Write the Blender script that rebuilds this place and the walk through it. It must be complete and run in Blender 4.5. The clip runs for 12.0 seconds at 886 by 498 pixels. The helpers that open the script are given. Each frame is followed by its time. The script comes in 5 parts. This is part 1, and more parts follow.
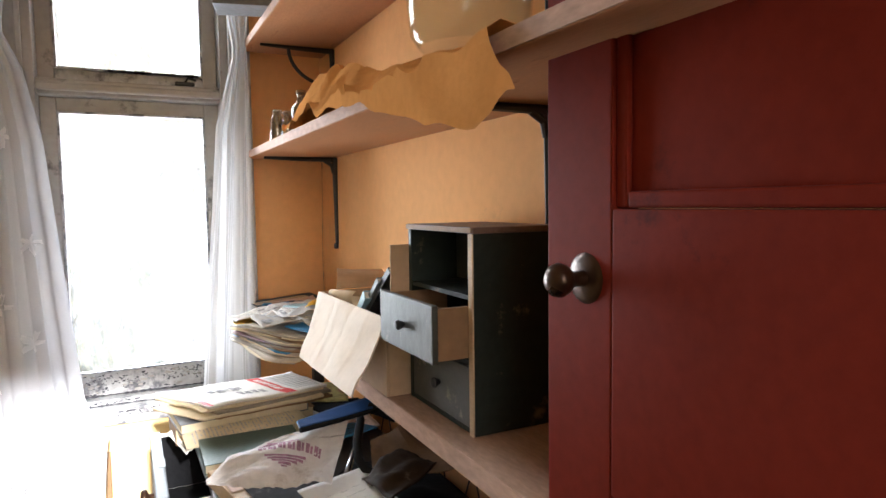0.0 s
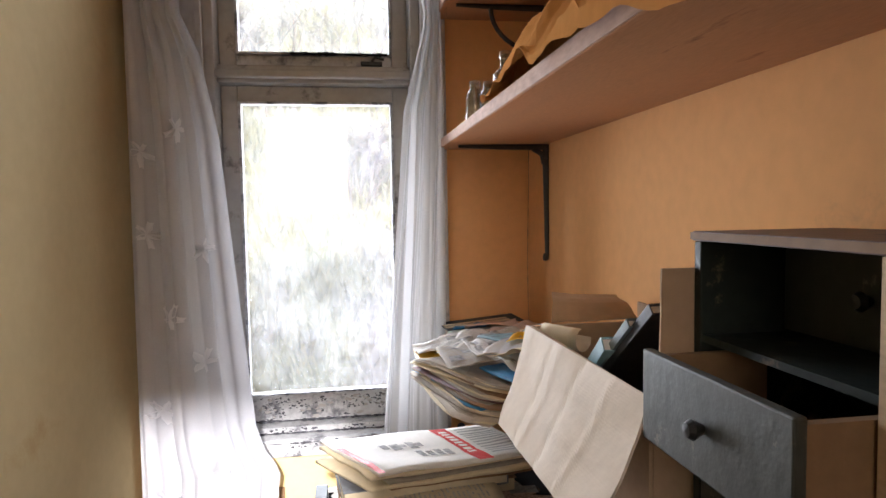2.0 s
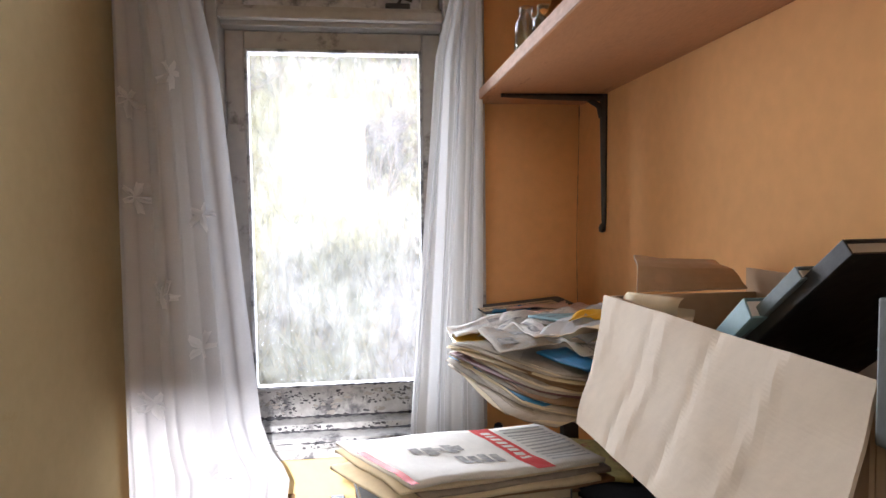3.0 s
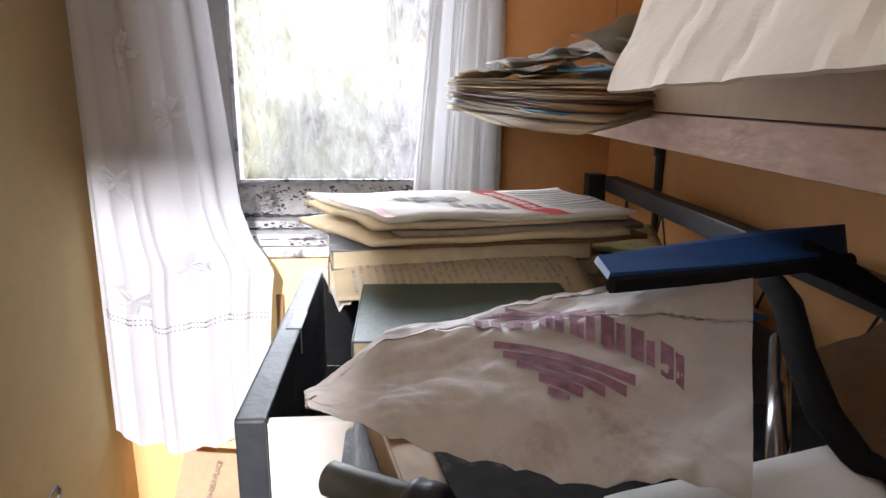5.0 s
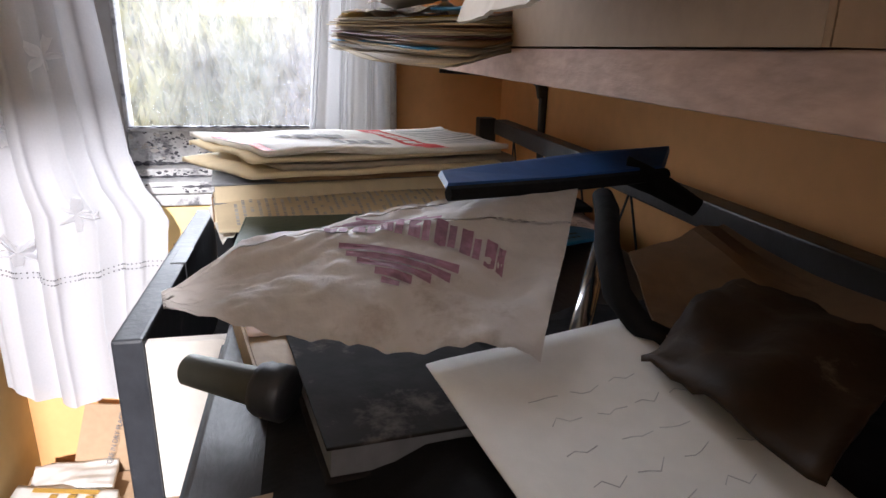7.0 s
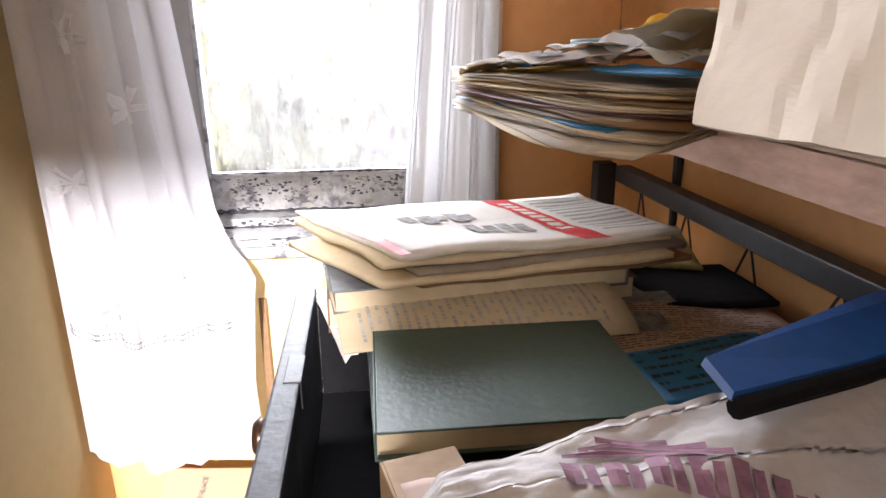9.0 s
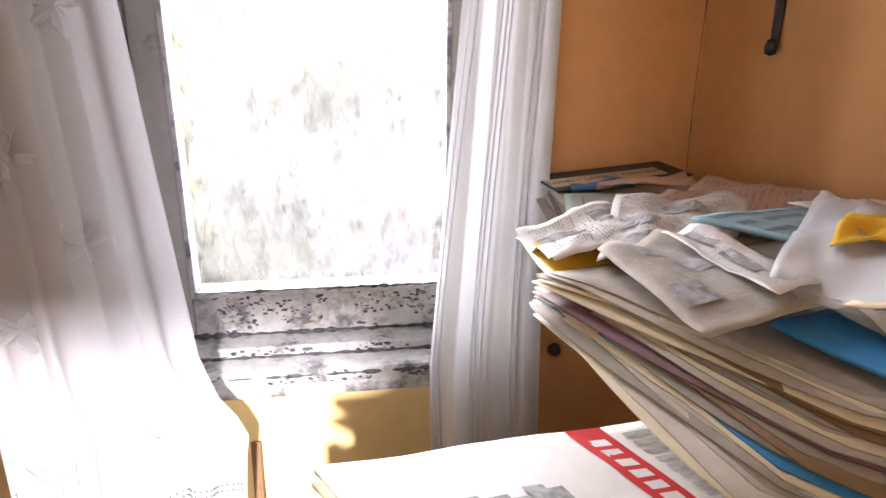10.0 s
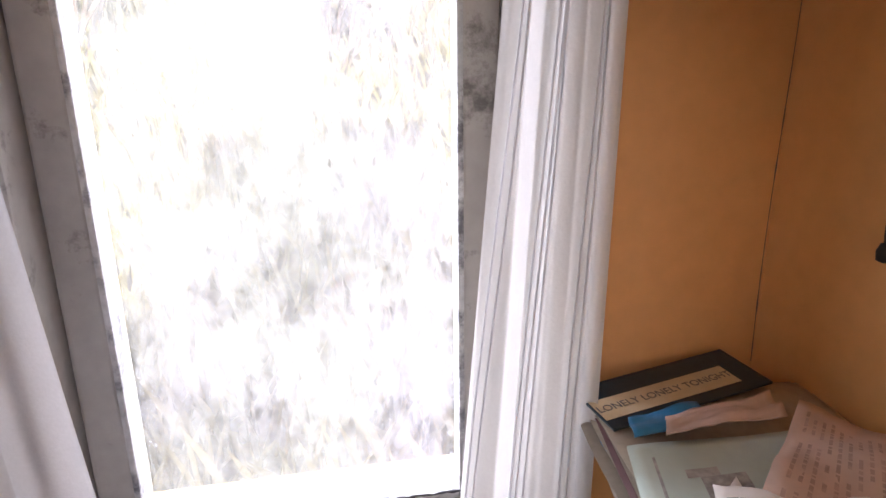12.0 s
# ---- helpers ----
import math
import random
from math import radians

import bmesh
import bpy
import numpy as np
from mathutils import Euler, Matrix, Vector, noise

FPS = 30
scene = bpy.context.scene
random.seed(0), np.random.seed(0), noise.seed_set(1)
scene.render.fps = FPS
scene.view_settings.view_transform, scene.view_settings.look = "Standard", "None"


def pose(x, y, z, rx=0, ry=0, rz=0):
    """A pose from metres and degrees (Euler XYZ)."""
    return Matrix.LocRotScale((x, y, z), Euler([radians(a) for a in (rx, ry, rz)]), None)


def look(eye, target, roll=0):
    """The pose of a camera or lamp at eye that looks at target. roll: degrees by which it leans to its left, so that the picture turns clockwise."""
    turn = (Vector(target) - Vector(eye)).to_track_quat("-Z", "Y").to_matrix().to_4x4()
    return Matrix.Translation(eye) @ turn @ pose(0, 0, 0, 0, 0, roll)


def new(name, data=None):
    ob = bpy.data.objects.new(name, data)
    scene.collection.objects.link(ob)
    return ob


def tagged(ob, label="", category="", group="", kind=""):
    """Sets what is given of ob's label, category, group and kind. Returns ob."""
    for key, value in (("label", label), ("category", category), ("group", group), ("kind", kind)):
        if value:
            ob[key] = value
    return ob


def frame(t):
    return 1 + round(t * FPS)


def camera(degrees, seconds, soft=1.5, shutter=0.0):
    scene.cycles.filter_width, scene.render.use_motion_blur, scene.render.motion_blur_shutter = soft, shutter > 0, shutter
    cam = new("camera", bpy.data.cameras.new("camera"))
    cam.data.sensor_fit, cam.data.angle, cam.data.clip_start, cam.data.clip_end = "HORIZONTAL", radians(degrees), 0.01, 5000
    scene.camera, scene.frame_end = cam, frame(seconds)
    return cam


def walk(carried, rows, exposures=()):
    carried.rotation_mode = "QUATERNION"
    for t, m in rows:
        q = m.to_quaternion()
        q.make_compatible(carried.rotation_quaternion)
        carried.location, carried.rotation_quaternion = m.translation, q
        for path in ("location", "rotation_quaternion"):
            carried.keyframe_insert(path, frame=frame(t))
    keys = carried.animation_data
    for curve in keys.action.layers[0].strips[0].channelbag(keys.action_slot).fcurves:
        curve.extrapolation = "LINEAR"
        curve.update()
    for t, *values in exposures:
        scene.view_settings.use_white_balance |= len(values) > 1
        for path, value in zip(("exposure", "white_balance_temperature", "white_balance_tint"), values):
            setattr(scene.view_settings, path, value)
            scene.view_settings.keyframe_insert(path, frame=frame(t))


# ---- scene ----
cam = camera(70.2, 12.0)
PATH = [
    (0, (0.056, -0.080, 1.408), (0.943, 1.707, 1.263), -0.8),
    (0.5, (0.091, 0.079, 1.422), (0.741, 1.965, 1.279), -0.8),
    (1, (0.135, 0.172, 1.474), (0.673, 2.094, 1.345), -0.9),
    (1.5, (0.151, 0.295, 1.439), (0.585, 2.243, 1.31), -1.0),
    (2, (0.16, 0.377, 1.397), (0.459, 2.351, 1.275), -1.0),
    (2.5, (0.169, 0.502, 1.355), (0.417, 2.483, 1.239), -0.9),
    (2.7, (0.144, 0.557, 1.341), (0.4, 2.537, 1.224), -0.8),
    (4.3, (0.2, 0.781, 1.115), (0.356, 2.764, 0.913), 0.6),
    (4.5, (0.207, 0.803, 1.089), (0.36, 2.775, 0.79), 0.8),
    (5, (0.21, 0.791, 1.072), (0.368, 2.726, 0.591), 0.6),
    (5.5, (0.199, 0.751, 1.075), (0.382, 2.652, 0.478), 0.8),
    (6, (0.205, 0.731, 1.073), (0.442, 2.621, 0.462), 0.9),
    (6.5, (0.244, 0.734, 1.061), (0.586, 2.61, 0.457), 1.2),
    (6.7, (0.256, 0.733, 1.05), (0.647, 2.6, 0.449), 1.5),
    (8.5, (0.186, 0.843, 1.105), (0.565, 2.704, 0.478), -0.2),
    (9, (0.175, 0.915, 1.121), (0.415, 2.804, 0.508), -0.3),
    (9.5, (0.130, 1.062, 1.178), (0.380, 2.949, 0.573), 0.1),
    (10, (0.134, 1.192, 1.269), (0.418, 3.07, 0.659), 0.4),
    (10.5, (0.134, 1.231, 1.333), (0.455, 3.101, 0.707), -0.1),
    (11, (0.131, 1.293, 1.347), (0.489, 3.153, 0.704), -0.1),
    (11.5, (0.114, 1.379, 1.382), (0.49, 3.247, 0.773), -0.1),
    (12, (0.130, 1.460, 1.455), (0.489, 3.346, 0.897), -0.8),
]
walk(cam, [(t, look(eye, target, roll)) for t, eye, target, roll in PATH],
     [(0, 1.48, 6100, 12), (0.6, 1.31, 6100, 12), (1.0, 1.47, 6200, 18), (1.5, 0.88, 6150, 16), (2.7, 0.84, 6150, 16), (4.3, 0.80, 6100, 15), (5.5, 0.70, 6100, 17), (6.5, 0.48, 6050, 17), (8.5, 1.10, 6150, 16), (9.5, 1.23, 6350, 23), (10.5, 1.08, 6350, 22), (11.0, 1.30, 6350, 24), (12, 1.00, 6300, 24)])

# ---- world, sun, exposure ----
world = bpy.data.worlds.new("sky")
scene.world = world
world.use_nodes = True
SUN_ELEVATION, SUN_TURN = 25.0, 0.5      # degrees; the sun stands behind the walker
wn = world.node_tree.nodes
sky = wn.new("ShaderNodeTexSky")
sky.sky_type = "NISHITA"
sky.sun_disc = False
sky.sun_elevation = radians(SUN_ELEVATION)
sky.sun_rotation = radians(180 - SUN_TURN)
sky.dust_density = 2.0
wn["Background"].inputs["Strength"].default_value = 0.15
world.node_tree.links.new(sky.outputs["Color"], wn["Background"].inputs["Color"])

sun_data = bpy.data.lights.new("sun", "SUN")
sun_data.energy, sun_data.angle, sun_data.color = 5.0, radians(2.2), (1.0, 0.97, 0.92)
sun = new("sun", sun_data)
_e, _a = radians(SUN_ELEVATION), radians(SUN_TURN)
SUN_DIR = Vector((-math.sin(_a) * math.cos(_e), math.cos(_a) * math.cos(_e), -math.sin(_e)))
sun.matrix_world = Matrix.Translation((0, -6, 4)) @ SUN_DIR.to_track_quat("-Z", "Y").to_matrix().to_4x4()

sky_data = bpy.data.lights.new("window_skylight", "AREA")
sky_data.shape, sky_data.size, sky_data.size_y = "RECTANGLE", 1.30, 2.5
sky_data.energy, sky_data.color = 57.0, (0.93, 0.97, 1.0)
skylight = new("window_skylight", sky_data)
sky_data.spread = radians(130)
skylight.matrix_world = look((0.05, 3.02, 1.50), (0.50, 0.4, 1.15))

# ---- materials ----


def mat(name, color, rough=0.6, var=0.12, scale=6.0, fine=60.0, bump=0.15, metal=0.0, dark=None, dark_amount=0.0,
        dark_scale=3.0, transmission=0.0, alpha=1.0, per_object=0.0, stretch=(1, 1, 1), spec=0.5, sheer=0.0, sheen=0.0):
    """A plain surface with stains at a large scale and grain at a small one."""
    m = bpy.data.materials.new(name)
    m.use_nodes = True
    n, l = m.node_tree.nodes, m.node_tree.links
    b = n["Principled BSDF"]
    tc = n.new("ShaderNodeTexCoord")
    mp = n.new("ShaderNodeMapping")
    mp.inputs["Scale"].default_value = stretch
    l.new(tc.outputs["Object"], mp.inputs["Vector"])
    big = n.new("ShaderNodeTexNoise")
    big.inputs["Scale"].default_value, big.inputs["Detail"].default_value = scale, 5
    small = n.new("ShaderNodeTexNoise")
    small.inputs["Scale"].default_value, small.inputs["Detail"].default_value = fine, 4
    for q in (big, small):
        l.new(mp.outputs["Vector"], q.inputs["Vector"])
    add = n.new("ShaderNodeMath")
    add.operation = "ADD"
    l.new(big.outputs["Fac"], add.inputs[0])
    l.new(small.outputs["Fac"], add.inputs[1])
    rng = n.new("ShaderNodeMapRange")
    rng.inputs["From Min"].default_value, rng.inputs["From Max"].default_value = 0.7, 1.3
    rng.inputs["To Min"].default_value, rng.inputs["To Max"].default_value = 1 - var, 1 + var
    l.new(add.outputs[0], rng.inputs["Value"])
    hue = n.new("ShaderNodeHueSaturation")
    hue.inputs["Color"].default_value = (*color, 1)
    l.new(rng.outputs[0], hue.inputs["Value"])
    out = hue.outputs["Color"]
    if per_object:
        oi = n.new("ShaderNodeObjectInfo")
        pr = n.new("ShaderNodeMapRange")
        pr.inputs["To Min"].default_value, pr.inputs["To Max"].default_value = 1 - per_object, 1 + per_object
        l.new(oi.outputs["Random"], pr.inputs["Value"])
        h2 = n.new("ShaderNodeHueSaturation")
        l.new(out, h2.inputs["Color"])
        l.new(pr.outputs[0], h2.inputs["Value"])
        out = h2.outputs["Color"]
    if dark:
        st = n.new("ShaderNodeTexNoise")
        st.inputs["Scale"].default_value, st.inputs["Detail"].default_value, st.inputs["Roughness"].default_value = dark_scale, 8, 0.7
        l.new(mp.outputs["Vector"], st.inputs["Vector"])
        r2 = n.new("ShaderNodeMapRange")
        r2.inputs["From Min"].default_value, r2.inputs["From Max"].default_value = 0.62 - dark_amount * 0.3, 0.70 - dark_amount * 0.2
        l.new(st.outputs["Fac"], r2.inputs["Value"])
        mx = n.new("ShaderNodeMix")
        mx.data_type = "RGBA"
        l.new(r2.outputs[0], mx.inputs["Factor"])
        l.new(out, mx.inputs["A"])
        mx.inputs["B"].default_value = (*dark, 1)
        out = mx.outputs["Result"]
    l.new(out, b.inputs["Base Color"])
    rr = n.new("ShaderNodeMapRange")
    rr.inputs["To Min"].default_value, rr.inputs["To Max"].default_value = max(0, rough - 0.1), min(1, rough + 0.1)
    l.new(big.outputs["Fac"], rr.inputs["Value"])
    l.new(rr.outputs[0], b.inputs["Roughness"])
    b.inputs["Metallic"].default_value = metal
    b.inputs["Specular IOR Level"].default_value = spec
    b.inputs["Transmission Weight"].default_value = transmission
    b.inputs["Alpha"].default_value = alpha
    if sheen:
        b.inputs["Sheen Weight"].default_value = sheen
    if bump:
        bp = n.new("ShaderNodeBump")
        bp.inputs["Strength"].default_value, bp.inputs["Distance"].default_value = bump, 0.004
        l.new(add.outputs[0], bp.inputs["Height"])
        l.new(bp.outputs[0], b.inputs["Normal"])
    if sheer:
        tr = n.new("ShaderNodeBsdfTranslucent")
        l.new(out, tr.inputs["Color"])
        mixs = n.new("ShaderNodeMixShader")
        mixs.inputs[0].default_value = sheer
        l.new(b.outputs[0], mixs.inputs[1])
        l.new(tr.outputs[0], mixs.inputs[2])
        clear = n.new("ShaderNodeBsdfTransparent")
        mix2 = n.new("ShaderNodeMixShader")
        mix2.inputs[0].default_value = 1 - alpha
        b.inputs["Alpha"].default_value = 1.0
        l.new(mixs.outputs[0], mix2.inputs[1])
        l.new(clear.outputs[0], mix2.inputs[2])
        l.new(mix2.outputs[0], n["Material Output"].inputs["Surface"])
    return m


M_WALL = mat("yellow_wall_paint", (0.77, 0.42, 0.18), 0.8, 0.05, 2.5, 40, 0.10, dark=(0.56, 0.32, 0.15), dark_amount=-0.02, dark_scale=1.3, spec=0.04)
M_WALL_L = mat("cream_wall_paint", (0.51, 0.41, 0.225), 0.8, 0.05, 2.0, 35, 0.10, dark=(0.45, 0.33, 0.16), dark_amount=0.04, dark_scale=2.2, spec=0.05)
# yellow wall paint made paler, with the sun's brightness put into the colour
M_WALL_Y = mat("sun_paled_yellow_paint", (0.82, 0.62, 0.30), 0.8, 0.05, 2.5, 40, 0.10, spec=0.05)
# dark brown for the added, unseen hall, so it bounces little light
M_HALL = mat("dark_unseen_hall", (0.06, 0.04, 0.03), 0.8, 0.15, 4, 40, 0.1)
M_PENCIL = mat("faint_pencil", (0.48, 0.47, 0.46), 0.85, 0.2, 40, 130, 0.0)
M_FAINT = mat("faded_brown_ink", (0.50, 0.36, 0.30), 0.85, 0.2, 40, 120, 0.0)
M_PHOTO = mat("grey_newsprint_photo", (0.33, 0.33, 0.325), 0.85, 0.5, 45, 130, 0.0)
M_MINT = mat("mint_cover", (0.50, 0.60, 0.55), 0.7, 0.05)
M_FLOWER = mat("flowered_cover", (0.50, 0.47, 0.20), 0.5, 0.3, 30, 80, 0.1, dark=(0.45, 0.12, 0.16), dark_amount=0.15, dark_scale=25)
M_PLUM = mat("plum_cover", (0.16, 0.07, 0.075), 0.6, 0.1, 10, 80, 0.1)
M_SONG = mat("dark_teal_cover", (0.012, 0.035, 0.055), 0.5, 0.15, 8, 70, 0.1)
M_CEIL = mat("ceiling_paint", (0.70, 0.66, 0.55), 0.8, 0.06, 2, 30, 0.1)
M_FLOOR = mat("worn_floorboard", (0.22, 0.15, 0.09), 0.6, 0.25, 5, 60, 0.2, stretch=(6, 1, 1), per_object=0.15)
M_WHITE = mat("old_white_gloss", (0.38, 0.355, 0.325), 0.45, 0.10, 5, 50, 0.2, dark=(0.12, 0.11, 0.10), dark_amount=0.12, dark_scale=7)
M_SASH = mat("mouldy_white_paint", (0.47, 0.47, 0.47), 0.6, 0.22, 9, 70, 0.5, dark=(0.13, 0.13, 0.14), dark_amount=0.40, dark_scale=16)
M_PRINT = mat("grey_newsprint_ink", (0.42, 0.415, 0.40), 0.85, 0.25, 40, 150, 0.0)
M_MOULD = mat("grey_black_mould", (0.085, 0.085, 0.095), 0.9, 0.5, 30, 120, 0.4, spec=0.1)
M_RED = mat("oxblood_door_paint", (0.17, 0.020, 0.011), 0.55, 0.12, 4, 60, 0.08, dark=(0.05, 0.012, 0.010), dark_amount=0.08, dark_scale=3, spec=0.04)
M_SCUFF = mat("scuffed_black_cloth", (0.016, 0.014, 0.013), 0.85, 0.4, 14, 60, 0.3, dark=(0.10, 0.085, 0.075), dark_amount=0.14, dark_scale=16, spec=0.2)
M_BRASS = mat("worn_brown_knob", (0.055, 0.028, 0.016), 0.3, 0.2, 12, 80, 0.05, metal=0.6)
M_SHELF = mat("varnished_shelf_board", (0.44, 0.22, 0.11), 0.5, 0.12, 5, 70, 0.1, stretch=(5, 0.7, 5), dark=(0.22, 0.10, 0.06), dark_amount=0.05, dark_scale=5, spec=0.04)
M_DUST = mat("dusty_pine", (0.40, 0.26, 0.18), 0.8, 0.2, 9, 60, 0.3, stretch=(3, 0.8, 3))
M_EDGE = mat("sawn_board_edge", (0.46, 0.29, 0.21), 0.8, 0.2, 12, 70, 0.3, stretch=(2, 0.6, 2))
M_IRON = mat("black_iron", (0.018, 0.018, 0.02), 0.45, 0.2, 20, 90, 0.15)
M_BLUE = mat("blue_green_paint", (0.016, 0.023, 0.020), 0.55, 0.25, 10, 60, 0.25, dark=(0.17, 0.13, 0.09), dark_amount=0.10, dark_scale=14, spec=0.25)
M_OLIVE = mat("olive_grey_paint", (0.040, 0.044, 0.036), 0.55, 0.2, 10, 60, 0.25, dark=(0.22, 0.19, 0.14), dark_amount=0.06, dark_scale=18)
M_BROWNTOP = mat("worn_brown_board", (0.16, 0.10, 0.075), 0.6, 0.25, 8, 60, 0.2, dark=(0.05, 0.04, 0.035), dark_amount=0.15, dark_scale=10)
M_BARE = mat("bare_pale_wood", (0.50, 0.36, 0.22), 0.7, 0.12, 8, 70, 0.2, stretch=(1, 1, 4))
M_CARD = mat("brown_cardboard", (0.42, 0.29, 0.18), 0.85, 0.07, 6, 70, 0.1)
M_CARDW = mat("pale_card_flap", (0.62, 0.52, 0.40), 0.8, 0.05, 5, 60, 0.12)
M_KRAFT = mat("brown_wrapping_paper", (0.54, 0.255, 0.085), 0.7, 0.08, 6, 60, 0.2, spec=0.0)
M_NEWS = mat("old_newsprint", (0.37, 0.325, 0.265), 0.85, 0.14, 12, 90, 0.1, per_object=0.30)
M_PAPER = mat("white_paper", (0.74, 0.72, 0.68), 0.8, 0.05, 8, 70, 0.12, per_object=0.06)
M_CREAM = mat("cream_paper", (0.66, 0.56, 0.38), 0.8, 0.08, 8, 70, 0.12, per_object=0.08)
M_PINK = mat("faded_pink_paper", (0.66, 0.50, 0.42), 0.8, 0.06, 8, 70, 0.12)
M_INK = mat("faded_ink", (0.16, 0.16, 0.17), 0.8, 0.3, 20, 120, 0.0)
M_REDINK = mat("red_print", (0.60, 0.03, 0.03), 0.6, 0.1, 20, 90, 0.0)
M_PURPLE = mat("purple_print", (0.28, 0.14, 0.20), 0.7, 0.35, 40, 160, 0.0)
M_GREEN = mat("green_book_cloth", (0.085, 0.135, 0.115), 0.45, 0.12, 14, 140, 0.2, dark=(0.16, 0.2, 0.18), dark_amount=0.06, dark_scale=6)
M_SLATE = mat("slate_blue_cover", (0.16, 0.21, 0.23), 0.6, 0.12, 10, 90, 0.15)
M_PALEBLUE = mat("pale_blue_cover", (0.24, 0.40, 0.45), 0.6, 0.06, 10, 90, 0.1)
M_NAVY = mat("dark_blue_card", (0.006, 0.060, 0.22), 0.6, 0.15, 8, 70, 0.15)
M_BAG = mat("crumpled_white_bag", (0.56, 0.53, 0.51), 0.65, 0.12, 7, 50, 0.5, dark=(0.36, 0.31, 0.27), dark_amount=0.16, dark_scale=6)
M_DARKWOOD = mat("dark_stained_wood", (0.030, 0.024, 0.022), 0.45, 0.3, 6, 60, 0.2, stretch=(4, 1, 4))
M_CHARCOAL = mat("charcoal_paint", (0.028, 0.030, 0.036), 0.5, 0.2, 10, 70, 0.25, dark=(0.14, 0.13, 0.12), dark_amount=0.10, dark_scale=15)
M_DRSIDE = mat("pale_drawer_side", (0.72, 0.68, 0.62), 0.75, 0.07, 7, 60, 0.15, dark=(0.35, 0.27, 0.2), dark_amount=0.05, dark_scale=10)
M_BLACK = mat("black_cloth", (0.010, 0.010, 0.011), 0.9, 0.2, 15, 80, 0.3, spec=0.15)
M_TORCH = mat("grey_green_metal", (0.075, 0.075, 0.062), 0.5, 0.12, 12, 70, 0.1, metal=0.4)
M_CHROME = mat("dull_chrome", (0.55, 0.55, 0.55), 0.2, 0.1, 20, 90, 0.03, metal=1.0)
M_LEATHER = mat("worn_brown_leather", (0.030, 0.018, 0.010), 0.6, 0.35, 10, 60, 0.3, spec=0.10, dark=(0.15, 0.11, 0.08), dark_amount=0.04, dark_scale=12)
M_TAN = mat("tan_card", (0.23, 0.135, 0.065), 0.75, 0.12, 7, 60, 0.2)
M_YELLOW = mat("yellow_plastic", (0.75, 0.45, 0.03), 0.4, 0.05, 10, 60, 0.05)
M_BLUEP = mat("bright_blue_print", (0.03, 0.22, 0.48), 0.5, 0.1, 10, 80, 0.05)
M_CURTAIN = mat("sheer_white_net", (0.53, 0.54, 0.575), 0.8, 0.04, 8, 260, 0.15, alpha=0.93, sheer=0.16)
M_CURTAIN_R = mat("thin_striped_net", (0.66, 0.66, 0.66), 0.8, 0.04, 8, 260, 0.15, alpha=0.84, sheer=0.28)
M_LEAF = mat("embroidered_white", (0.72, 0.72, 0.74), 0.8, 0.03, 20, 200, 0.2, alpha=0.99, sheer=0.62)
M_GRASS = mat("winter_grass", (0.20, 0.19, 0.085), 0.9, 0.4, 2, 25, 0.2)
M_TWIG = mat("grey_twigs", (0.14, 0.115, 0.09), 0.9, 0.3, 5, 40, 0.2)
M_SOIL = mat("bank_soil", (0.20, 0.18, 0.09), 0.95, 0.4, 1.5, 20, 0.3)
M_PLASTIC = mat("clear_wrap", (0.85, 0.86, 0.87), 0.25, 0.04, 10, 60, 0.2, alpha=0.55, sheer=0.3)
M_GREYP = mat("grey_painted_wood", (0.16, 0.165, 0.175), 0.6, 0.2, 12, 80, 0.3)
M_CORK = mat("cork", (0.35, 0.22, 0.12), 0.9, 0.2, 40, 120, 0.2)
M_GOLD = mat("ochre_print", (0.50, 0.30, 0.06), 0.6, 0.1, 10, 80, 0.0)


